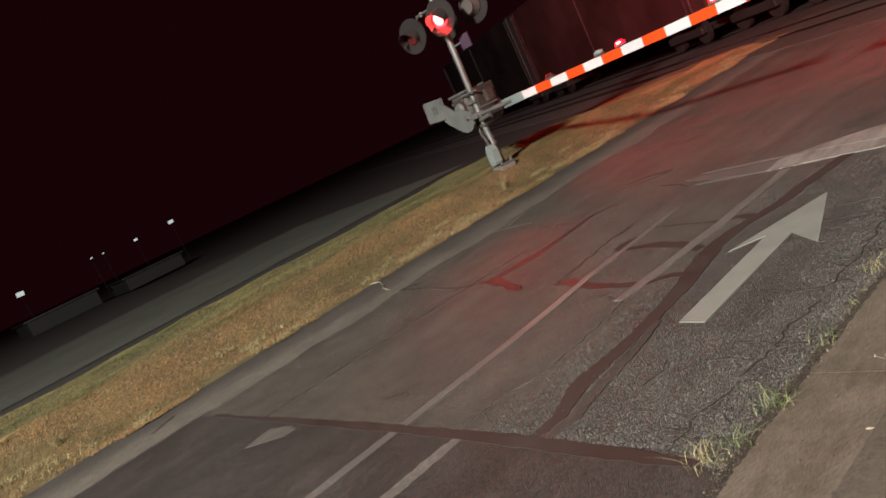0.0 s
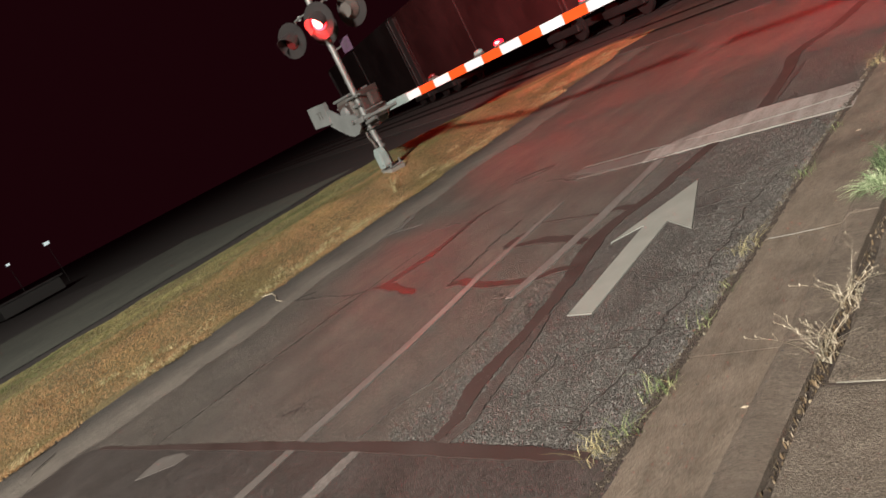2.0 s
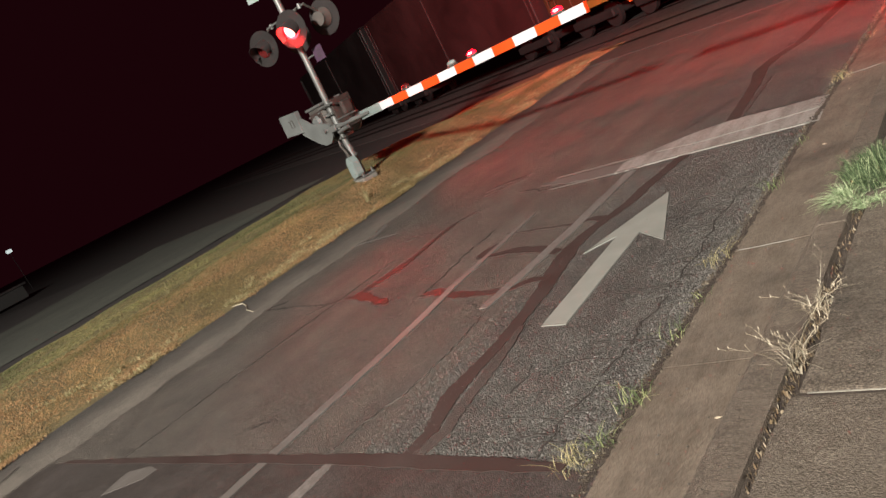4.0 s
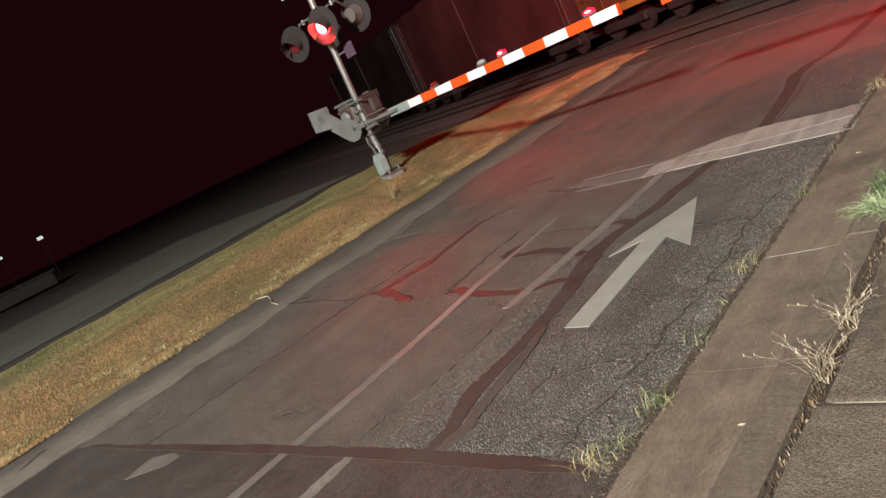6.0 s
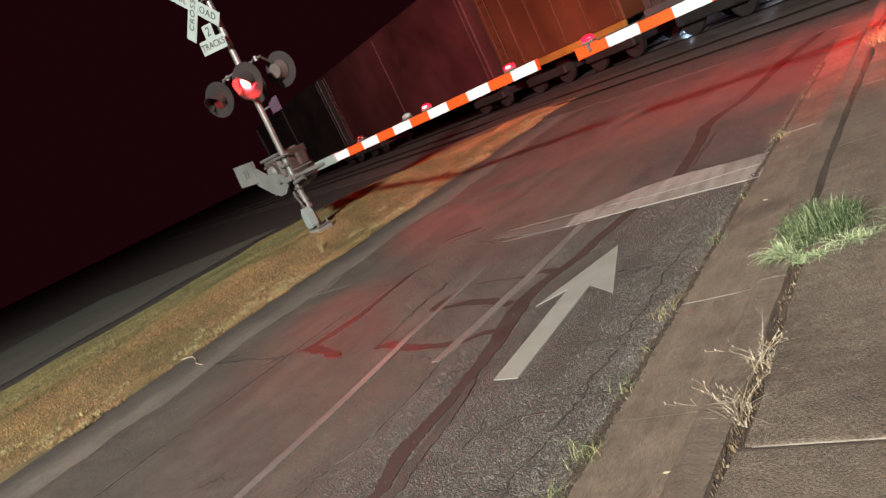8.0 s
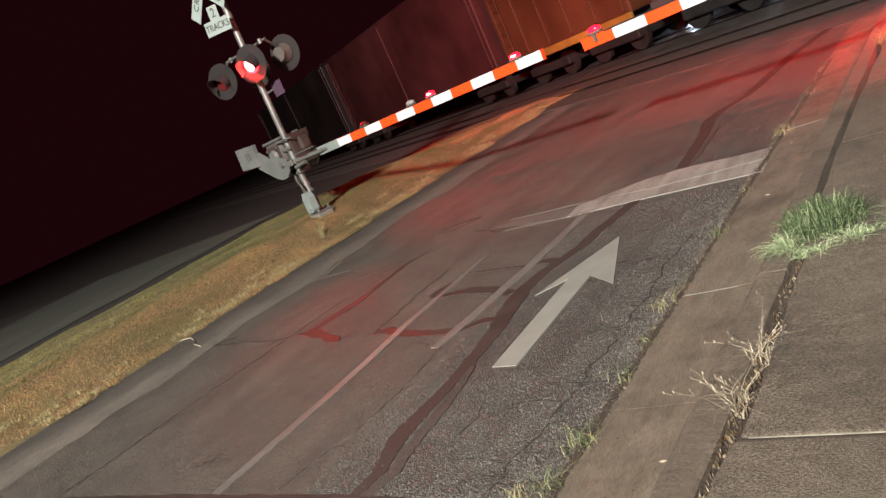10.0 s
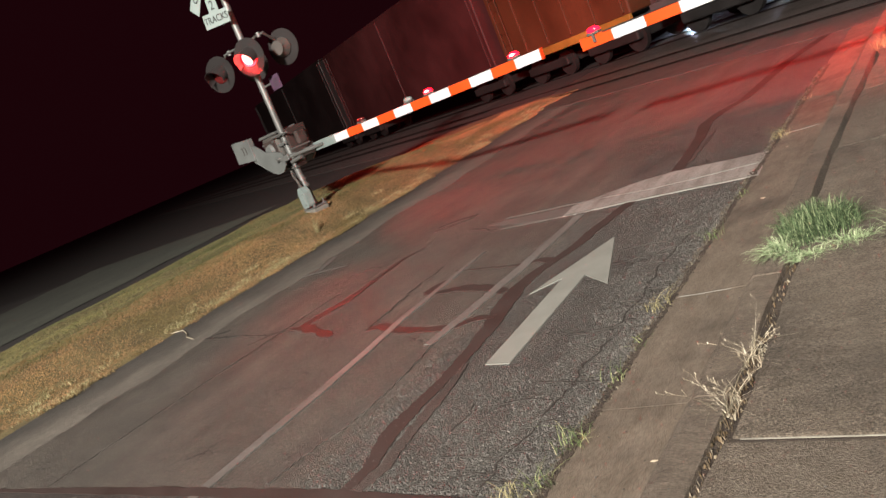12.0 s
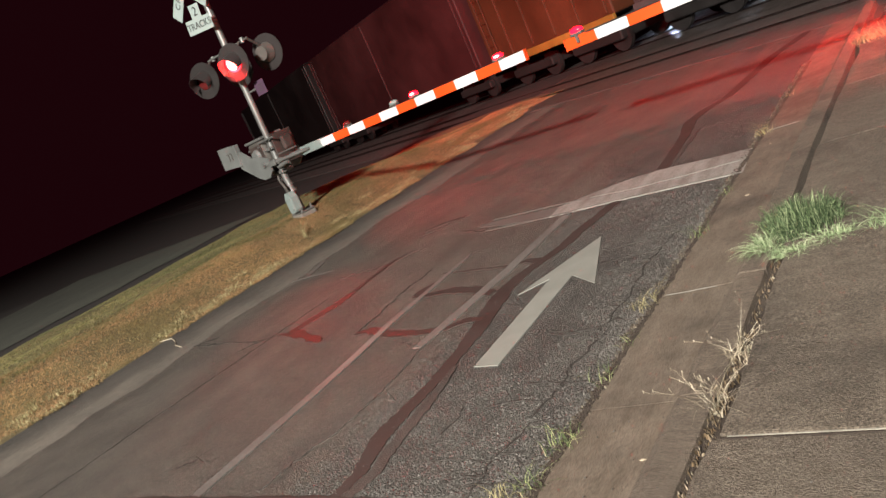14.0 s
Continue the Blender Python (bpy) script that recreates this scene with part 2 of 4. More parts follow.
M_STRAW = blade_mat("straw_weed", [(0.0, (0.14, 0.11, 0.08)), (0.5, (0.34, 0.30, 0.225)), (1.0, (0.58, 0.54, 0.44))])
M_EDGE = blade_mat("edge_straw", [(0.0, (0.17, 0.155, 0.08)), (0.5, (0.31, 0.28, 0.15)), (1.0, (0.50, 0.46, 0.27))])
M_BACK = plain("flat_black_sheet", (0.012, 0.010, 0.010), 0.6, 0.0, 0.3, 9.0, 0.3)
M_RUST = plain("rusty_brown_casting", (0.050, 0.036, 0.032), 0.6, 0.2, 0.4, 12.0, 0.5)
# The dark under the train is put into this colour; far poles use it too.
M_UNDER = plain("dimmed_running_gear", (0.012, 0.010, 0.010), 0.7, 0.0, 0.3, 9.0, 0.3)
M_GALV = plain("galvanised_steel", (0.21, 0.22, 0.215), 0.42, 0.55, 0.2, 10.0, 0.25)
M_CASE = plain("grey_painted_case", (0.088, 0.083, 0.076), 0.5, 0.1, 0.3, 8.0, 0.3)
M_PALE = plain("pale_painted_steel", (0.20, 0.25, 0.243), 0.5, 0.0, 0.25, 7.0, 0.25)
M_DARK = plain("black_painted_steel", (0.028, 0.026, 0.026), 0.45, 0.0, 0.3, 9.0, 0.3)
M_PLATE = plain("grey_plate", (0.14, 0.153, 0.15), 0.5, 0.0, 0.3, 7.0, 0.3)
M_CAST = plain("foundation_concrete", (0.17, 0.165, 0.145), 0.9, 0.0, 0.3, 9.0, 0.4)
M_SIGN = plain("white_sign_sheet", (0.29, 0.36, 0.35), 0.4, 0.0, 0.06, 6.0, 0.1)
M_INK = plain("black_sign_ink", (0.02, 0.02, 0.02), 0.5)
M_WHITE = plain("white_reflective", (0.58, 0.61, 0.64), 0.35, 0.0, 0.08, 6.0, 0.12)
M_REDORANGE = plain("red_orange_reflective", (0.72, 0.072, 0.012), 0.35, 0.0, 0.12, 6.0, 0.12)
M_LENS_OFF = plain("dark_red_lens", (0.10, 0.012, 0.012), 0.15)
M_LENS_ON = glow("lit_red_lens", (1.0, 0.004, 0.006), 22.0)
M_HOOD = plain("satin_black_visor", (0.035, 0.03, 0.03), 0.5, 0.0, 0.2, 9.0, 0.2)
M_BULB = glow("lamp_bulb", (1.0, 0.10, 0.08), 9.0)
M_TIPLENS = glow("lit_arm_lens", (1.0, 0.002, 0.008), 4.0)
M_RAIL = plain("worn_rail_steel", (0.42, 0.40, 0.39), 0.14, 1.0, 0.2, 10.0, 0.3)
M_FARLAMP = glow("far_white_lamp", (0.8, 0.95, 0.95), 0.13)
M_LITTER = blade_mat("brown_litter", [(0.0, (0.05, 0.035, 0.02)), (0.6, (0.12, 0.085, 0.05)), (0.85, (0.22, 0.18, 0.13)), (1.0, (0.38, 0.34, 0.27))])
M_LEAF = plain("litter", (0.45, 0.38, 0.28), 0.8)


# ---- mesh helpers ----
def box(bm, size, m=Matrix(), bevel=0.0):
    r = bmesh.ops.create_cube(bm, size=1, matrix=m @ Matrix.Diagonal((*size, 1)))
    if bevel:
        edges = list({e for v in r["verts"] for e in v.link_edges})
        bmesh.ops.bevel(bm, geom=edges, offset=bevel, segments=2, affect="EDGES", profile=0.5)


def tube(bm, a, b, r1, r2=None, seg=14, caps=True):
    a, b = Vector(a), Vector(b)
    d = b - a
    m = Matrix.Translation((a + b) / 2) @ d.to_track_quat("Z", "Y").to_matrix().to_4x4()
    bmesh.ops.create_cone(bm, cap_ends=caps, segments=seg, radius1=r1, radius2=r1 if r2 is None else r2, depth=d.length, matrix=m)


def prism(bm, outline, z0, z1, m=Matrix()):
    """An upright prism over a plan outline."""
    lo = [bm.verts.new(m @ Vector((x, y, z0))) for x, y in outline]
    hi = [bm.verts.new(m @ Vector((x, y, z1))) for x, y in outline]
    n = len(outline)
    bm.faces.new(hi)
    bm.faces.new(lo[::-1])
    for i in range(n):
        bm.faces.new((lo[i], lo[(i + 1) % n], hi[(i + 1) % n], hi[i]))


def part(name, bm, material, parent=None, label="", smooth=False):
    bmesh.ops.recalc_face_normals(bm, faces=bm.faces)
    me = bpy.data.meshes.new(name)
    bm.to_mesh(me)
    bm.free()
    if smooth:
        me.shade_smooth()
        me.set_sharp_from_angle(angle=radians(35))
    me.materials.append(material)
    ob = new(name, me)
    ob.parent = parent
    if label:
        tagged(ob, label)
    return ob


def made(fn, *args, **kw):
    bm = bmesh.new()
    fn(bm, *args, **kw)
    return bm


def raw(name, verts, faces, material, parent=None):
    me = bpy.data.meshes.new(name)
    me.from_pydata(verts, [], faces)
    me.materials.append(material)
    ob = new(name, me)
    ob.parent = parent
    return ob


def lettering(name, text, size, m, parent, material, spacing=1.0):
    """Raised letters in the built-in font, lying in the local XZ plane and facing local -Y."""
    cu = bpy.data.curves.new(name, "FONT")
    cu.body, cu.size, cu.align_x, cu.align_y, cu.extrude = text, size, "CENTER", "CENTER", 0.002
    cu.space_character = spacing
    tmp = new(name + "_tmp", cu)
    me = bpy.data.meshes.new_from_object(tmp.evaluated_get(bpy.context.evaluated_depsgraph_get()))
    bpy.data.objects.remove(tmp)
    me.transform(m @ pose(0, 0, 0, 90, 0, 0))
    me.materials.append(material)
    ob = new(name, me)
    ob.parent = parent
    return ob


# ---- large structure ----
def rise(x, y):
    """Height of the natural ground: a grass bank beside the road, low again at the tracks."""
    k = min(1, max(0, (-8.75 - x) / 1.6))
    k = k * k * (3 - 2 * k)
    f = min(1, max(0, (16.5 - y) / 4.5))
    f = f * f * (3 - 2 * f)
    far = min(1, max(0, (-13.0 - x) / 2.0))
    return 0.36 * k * (0.25 + 0.75 * f) - 0.10 * far * k


def sheet(name, xs, ys, zf, material, kind_label):
    verts = [(x, y, zf(x, y)) for y in ys for x in xs]
    w = len(xs)
    faces = [(j * w + i, j * w + i + 1, (j + 1) * w + i + 1, (j + 1) * w + i) for j in range(len(ys) - 1) for i in range(w - 1)]
    ob = raw(name, verts, faces, material)
    ob.data.shade_smooth()
    return tagged(ob, kind_label, name.replace("_", " "), kind="structure")


def steps(*spans):
    out = []
    for a, b, n in spans:
        out += [a + (b - a) * i / n for i in range(n)]
    return out + [spans[-1][1]]


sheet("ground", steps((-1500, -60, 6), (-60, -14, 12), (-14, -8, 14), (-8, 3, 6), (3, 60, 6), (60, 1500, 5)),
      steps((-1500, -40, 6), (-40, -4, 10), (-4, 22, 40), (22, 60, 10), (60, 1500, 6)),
      lambda x, y: rise(x, y) - 0.06 - (0.06 if x > -9.2 else 0), M_LOT, "gravel ground beyond the road and tracks, darkened as by night")

def wob(y, amp, seed):
    return amp * noise.noise(Vector((seed * 7.3, y * 0.9, 0))) + amp * 0.5 * noise.noise(Vector((seed * 3.1, y * 3.7, 4)))


def strip(name, x0, x1, y0, y1, z0, z1, material, label, amp0=0.0, amp1=0.0, n=120, kind="structure", seed=1.0, across=3):
    """A strip along the road with wandering edges."""
    verts, faces = [], []
    for j in range(n + 1):
        y = y0 + (y1 - y0) * j / n
        a = x0 + wob(y, amp0, seed)
        b = x1 + wob(y, amp1, seed + 1)
        for i in range(across + 1):
            k = i / across
            verts.append((a + (b - a) * k, y, z0 + (z1 - z0) * k))
    w = across + 1
    for j in range(n):
        for i in range(across):
            faces.append((j * w + i, j * w + i + 1, (j + 1) * w + i + 1, (j + 1) * w + i))
    ob = raw(name, verts, faces, material)
    return tagged(ob, label, name.replace("_", " "), kind=kind)


strip("road", -7.32, -3.05, -60, 90, 0, 0, M_ROAD, "old grey-brown asphalt road with worn lines and tar seams", 0.26, 0.0, 900)
strip("road_lane", -3.05, -1.60, -60, 90, 0, 0, M_LANE, "coarse chip-seal asphalt along the gutter", 0.0, 0.03, 500)
M_FARLOT = earth("far_verge", (0.037, 0.043, 0.033), (0.053, 0.059, 0.046), (0.072, 0.078, 0.060), 0.5, 0.25)
strip("far_verge", -26.8, -16.0, -50, 13.5, 0.27, 0.24, M_FARLOT, "grey-green verge beyond the grass bank", 0.7, 0.3, 120, "structure", 6.0)
strip("road_shoulder", -9.4, -7.2, -60, 60, -0.01, -0.012, M_DIRT, "bare brown dirt shoulder beside the asphalt", 0.0, 0.0, 200)

# dark asphalt patch across the road, with a ragged end
pr = random.Random(11)
edge = [(-7.27, 1.80), (-7.0, 1.86), (-6.5, 1.87), (-5.9, 1.90), (-5.2, 1.93), (-4.6, 1.91), (-4.2, 1.92), (-3.56, 1.91), (-2.83, 1.94), (-2.3, 1.94), (-1.98, 1.88), (-1.54, 1.84)]
pts = []
for (xa, ya), (xb, yb) in zip(edge, edge[1:]):
    for k in range(8):
        f = k / 8
        pts.append((xa + (xb - xa) * f, ya + (yb - ya) * f + pr.uniform(-0.012, 0.012)))
pts.append(edge[-1])
right = [(-1.54 + wob(y, 0.05, 9), y) for y in steps((1.8, -12, 60))]
left = [(-7.29 + wob(y, 0.05, 8), y) for y in steps((-12, 1.7, 60))]
tagged(part("asphalt_patch", made(prism, pts + right + left, -0.02, 0.006), M_PATCH), "smooth dark asphalt patch over the old road", "road patch", kind="structure")


def band(bm, path, widths, z0=0.0, z1=0.005, jag=0.012, seed=3, cut=7):
    """A flat poured line along a path, with ragged edges."""
    r = random.Random(seed)
    p = []
    for (a, b), (wa, wb) in zip(zip(path, path[1:]), zip(widths, widths[1:])):
        for k in range(cut):
            f = k / cut
            p.append((Vector((a[0] + (b[0] - a[0]) * f, a[1] + (b[1] - a[1]) * f)), wa + (wb - wa) * f))
    p.append((Vector(path[-1]), widths[-1]))
    L, R = [], []
    for i, (c, w) in enumerate(p):
        d = (p[min(i + 1, len(p) - 1)][0] - p[max(i - 1, 0)][0]).normalized()
        nrm = Vector((-d.y, d.x))
        L.append(c + nrm * (w / 2 + r.uniform(-jag, jag)))
        R.append(c - nrm * (w / 2 + r.uniform(-jag, jag)))
    lo = [[bm.verts.new((v.x, v.y, z)) for v in s] for s, z in ((L, z0), (R, z0), (L, z1), (R, z1))]
    a, b, c, d = lo
    for i in range(len(p) - 1):
        bm.faces.new((c[i], c[i + 1], d[i + 1], d[i]))
        bm.faces.new((a[i], a[i + 1], c[i + 1], c[i]))
        bm.faces.new((d[i], d[i + 1], b[i + 1], b[i]))
    bm.faces.new((a[0], c[0], d[0], b[0]))
    bm.faces.new((a[-1], b[-1], d[-1], c[-1]))


def tar(path, widths, seed, material=None, jag=0.008):
    ob = part("tar_seam", made(band, path, widths, 0.0, 0.0042 + 0.00012 * seed, jag, seed), material or M_OLDTAR)
    return tagged(ob, "dark tar sealant poured along a road crack", "tar seam", "tar seams", "structure")


# the long seam beside the arrow, and the older pour along it
tar([(-2.76, 1.90), (-2.74, 2.12), (-2.80, 2.30), (-2.84, 2.46), (-2.84, 2.66), (-2.83, 2.94), (-2.85, 3.28), (-2.89, 3.60), (-2.97, 3.94), (-3.01, 4.22), (-2.98, 4.50), (-2.90, 4.70), (-2.83, 4.92), (-2.81, 5.18), (-2.76, 5.44), (-2.69, 5.80)],
    [0.08, 0.09, 0.12, 0.14, 0.11, 0.10, 0.105, 0.14, 0.17, 0.16, 0.13, 0.10, 0.12, 0.13, 0.12, 0.12], 1)
tar([(-2.47, 6.30), (-2.53, 6.98), (-2.60, 7.67), (-2.70, 8.20), (-2.64, 8.59), (-2.46, 8.95), (-2.36, 9.9), (-2.27, 10.9), (-1.9, 12.4)], [0.13, 0.12, 0.13, 0.15, 0.14, 0.13, 0.14, 0.16, 0.15], 2)
tar([(-2.40, 6.35), (-2.44, 7.0), (-2.46, 7.7)], [0.03, 0.05, 0.02], 9, M_THINTAR)
tar([(-2.68, 1.94), (-2.64, 2.12), (-2.68, 2.34), (-2.70, 2.58), (-2.73, 2.85), (-2.78, 3.12)], [0.09, 0.085, 0.08, 0.085, 0.07, 0.04], 12, M_THINTAR)
# short pours across the lanes
tar([(-5.66, 4.26), (-5.44, 4.24), (-5.30, 4.19), (-5.05, 4.07), (-4.85, 3.97), (-4.72, 3.91)], [0.02, 0.10, 0.13, 0.07, 0.10, 0.04], 3, M_TAR, 0.016)
tar([(-5.47, 4.20), (-5.42, 4.40), (-5.35, 4.57), (-5.30, 4.76), (-5.29, 5.0), (-5.32, 5.39), (-5.33, 5.72), (-5.22, 5.90), (-5.12, 5.95)], [0.15, 0.13, 0.15, 0.16, 0.09, 0.07, 0.07, 0.05, 0.03], 4, M_TAR, 0.012)
tar([(-4.30, 3.92), (-4.16, 3.94), (-3.86, 3.80), (-3.57, 3.73), (-3.34, 3.70), (-3.22, 3.71), (-3.13, 3.78), (-2.94, 3.76)], [0.05, 0.11, 0.09, 0.08, 0.085, 0.06, 0.08, 0.06], 5, M_TAR)
tar([(-4.09, 4.50), (-4.07, 4.60), (-4.03, 4.72)], [0.10, 0.10, 0.03], 6, M_OLDTAR)
tar([(-4.10, 4.49), (-3.88, 4.45), (-3.67, 4.45), (-3.38, 4.35), (-3.11, 4.19)], [0.07, 0.065, 0.10, 0.10, 0.08], 15)
tar([(-4.07, 4.93), (-3.81, 4.86), (-3.42, 4.76), (-3.20, 4.71), (-3.10, 4.75), (-2.95, 4.68)], [0.015, 0.02, 0.02, 0.045, 0.06, 0.09], 7)
tar([(-5.52, 6.72), (-5.26, 6.83), (-5.02, 6.84)], [0.04, 0.06, 0.05], 8)
tar([(-5.45, 6.55), (-5.25, 6.62), (-5.05, 6.76), (-4.98, 6.84)], [0.02, 0.03, 0.03, 0.02], 16)
tar([(-7.0, 1.86), (-5.9, 1.88), (-5.2, 1.90), (-4.1, 1.91), (-3.5, 1.91), (-2.83, 1.91), (-2.2, 1.885), (-1.80, 1.87)], [0.03, 0.05, 0.07, 0.08, 0.08, 0.10, 0.09, 0.05], 36, None, 0.008)
# faint dark wear where an old line was ground off
tar([(-3.40, 2.0), (-3.38, 2.24), (-3.29, 2.48), (-3.26, 2.78), (-3.26, 3.11), (-3.28, 3.46)], [0.04, 0.06, 0.07, 0.08, 0.06, 0.03], 11, M_WEAR, 0.012)


def crack(path, width, seed, spread=0.018):
    """A narrow open crack that wanders about its line."""
    r = random.Random(seed)
    fine = []
    for a, b in zip(path, path[1:]):
        n = max(2, int(math.dist(a, b) / 0.045))
        fine += [(a[0] + (b[0] - a[0]) * k / n + r.uniform(-spread, spread), a[1] + (b[1] - a[1]) * k / n + r.uniform(-spread, spread)) for k in range(n)]
    fine.append(path[-1])
    ws = [width * r.uniform(0.35, 1.35) for _ in fine]
    ob = part("road_crack", made(band, fine, ws, 0.0, 0.0032 + 0.00003 * (seed % 20), width * 0.25, seed, 2), M_CRACK)
    return tagged(ob, "narrow dark open crack in the worn asphalt", "road crack", "road cracks", "structure")


crack([(-5.94, 1.92), (-5.90, 2.30), (-5.87, 2.89), (-5.78, 3.74), (-5.74, 4.20), (-5.66, 5.0)], 0.014, 301, 0.008)
crack([(-7.36, 4.46), (-7.18, 4.55), (-7.02, 4.58)], 0.03, 302)
crack([(-7.30, 4.46), (-6.54, 4.34), (-6.0, 4.21), (-5.72, 4.24)], 0.028, 303)
crack([(-6.05, 4.05), (-5.9, 4.16), (-5.76, 4.26)], 0.02, 304)
crack([(-4.30, 3.90), (-4.33, 4.16), (-4.33, 4.37), (-4.38, 4.62), (-4.36, 4.91), (-4.34, 5.13)], 0.014, 305, 0.022)
crack([(-4.75, 6.24), (-4.48, 6.14), (-4.35, 6.01), (-4.18, 5.94)], 0.02, 306)
crack([(-6.0, 5.62), (-5.75, 5.68), (-5.55, 5.63)], 0.016, 307)
crack([(-1.96, 1.92), (-1.98, 2.10), (-1.96, 2.28), (-1.92, 2.46)], 0.011, 308, 0.02)
crack([(-1.92, 2.52), (-1.90, 2.75), (-1.91, 2.98), (-1.87, 3.2)], 0.013, 309, 0.02)
crack([(-2.42, 2.42), (-2.39, 2.56), (-2.43, 2.66)], 0.010, 310, 0.012)
crack([(-1.90, 3.3), (-1.87, 3.7), (-1.90, 4.1), (-1.86, 4.6)], 0.010, 311, 0.02)
crack([(-8.06, 1.78), (-7.98, 1.62), (-7.84, 1.46)], 0.016, 312, 0.006)
# short cracks across the coarse strip beside the gutter
ar = random.Random(77)
for k in range(26):
    y = 2.05 + 3.1 * ar.random() ** 1.2
    x = -1.72 - 0.25 * ar.random()
    ln = ar.uniform(0.10, 0.42)
    crack([(x, y), (x - ln * 0.5, y + ar.uniform(-0.04, 0.03)), (x - ln, y + ar.uniform(-0.07, 0.05))], ar.uniform(0.004, 0.008), 320 + k, 0.010)


# road markings
def marking(name, bm, material, label):
    return tagged(part(name, bm, material), label, "road marking", kind="structure")


ARROW = [(-2.51, 4.91), (-2.20, 3.99), (-2.46, 4.215), (-2.43, 3.055), (-2.61, 3.075), (-2.645, 4.235), (-2.82, 4.05)]
marking("lane_arrow", made(prism, ARROW, 0.0, 0.006), M_ARROW, "white straight-ahead lane arrow of thick road paint")
LOW = [(-1.61, 5.62), (-2.04, 5.69), (-2.55, 5.75), (-2.81, 5.78), (-3.10, 5.80), (-3.40, 5.83)]
HIGH = [(-3.42, 6.12), (-3.26, 6.18), (-3.04, 6.30), (-2.77, 6.40), (-2.50, 6.42), (-1.95, 6.31), (-1.66, 6.27)]


def ragged(outline, amount, seed, n=9):
    """The outline cut fine, with small bites along it."""
    r = random.Random(seed)
    out = []
    for (xa, ya), (xb, yb) in zip(outline, outline[1:] + outline[:1]):
        out.append((xa, ya))
        out += [(xa + (xb - xa) * k / n + r.uniform(-amount, amount), ya + (yb - ya) * k / n + r.uniform(-amount, amount)) for k in range(1, n)]
    return out


marking("stop_line", made(prism, ragged(LOW + HIGH, 0.008, 21), 0, 0.0062), M_STOP, "worn white stop line across the lane")
marking("stop_line", made(band, [(-3.38, 5.98), (-3.7, 6.04), (-4.05, 6.12), (-4.45, 6.22)], [0.28, 0.22, 0.16, 0.06], 0, 0.0035, 0.02, 22), M_FAINT, "faded rest of a white stop line")
marking("stop_line_edge", made(band, [(-1.66, 5.99), (-2.11, 5.99), (-2.63, 6.02), (-3.1, 6.13)], [0.022, 0.02, 0.014, 0.008], 0, 0.0085, 0.004, 25), M_ARROW, "thin ridge of newer white paint")
marking("stop_line_edge", made(band, [(-1.62, 5.635), (-2.04, 5.70), (-2.55, 5.76), (-2.81, 5.79), (-3.10, 5.81)], [0.02, 0.02, 0.02, 0.014, 0.008], 0, 0.0085, 0.004, 27), M_ARROW, "thin ridge of newer white paint")
for k, ridge in enumerate(([(-3.1, 6.13), (-3.6, 6.23), (-3.95, 6.27), (-4.3, 6.32)], [(-3.10, 5.81), (-3.40, 5.84), (-3.74, 5.89), (-4.2, 5.96)])):
    marking("stop_line_edge", made(band, ridge, [0.018, 0.018, 0.014, 0.008], 0, 0.0075, 0.005, 40 + k), M_FAINT, "thin faded ridge of white paint")
marking("lane_line", made(band, [(-3.92, -8), (-3.92, 1.0), (-3.92, 2.1), (-3.92, 3.0), (-3.94, 3.5), (-3.99, 4.0), (-3.98, 4.7), (-3.98, 5.3)], [0.10, 0.10, 0.09, 0.085, 0.085, 0.08, 0.06, 0.03], 0, 0.0085, 0.003, 23, 12), M_LINE, "worn white line along the lane")
marking("lane_line", made(band, [(-3.30, -8), (-3.29, 1.0), (-3.29, 1.75), (-3.28, 1.95)], [0.10, 0.10, 0.10, 0.05], 0, 0.0085, 0.006, 24, 30), M_LINE, "worn white line along the lane")
marking("lane_line", made(band, [(-3.32, 3.46), (-3.27, 3.9), (-3.21, 4.6), (-3.18, 5.75)], [0.08, 0.10, 0.11, 0.10], 0, 0.0076, 0.004, 26, 12), M_LINE, "worn white line along the lane")
marking("old_marking", made(prism, [(-5.49, 1.52), (-5.53, 1.66), (-5.54, 1.76), (-5.29, 1.83), (-5.15, 1.80), (-5.18, 1.70)], 0, 0.0085), M_FAINT, "rubbed rest of a white marking on the patch")
marking("old_marking", made(prism, [(-7.12, 6.08), (-7.03, 6.12), (-7.19, 6.60), (-7.36, 6.74)], 0, 0.0045), M_FAINT, "rubbed rest of a white marking")
marking("old_marking", made(band, [(-7.33, 6.06), (-7.08, 6.11), (-6.56, 6.08)], [0.03, 0.05, 0.03], 0, 0.0045, 0.01, 28), M_FAINT, "thin rest of a white stop line")


# gutter, curb and sidewalk, poured in lengths
def curb_h(y):
    k = min(1, max(0, (y - 2.6) / 3.4))
    return 0.025 + 0.075 * k * k * (3 - 2 * k)


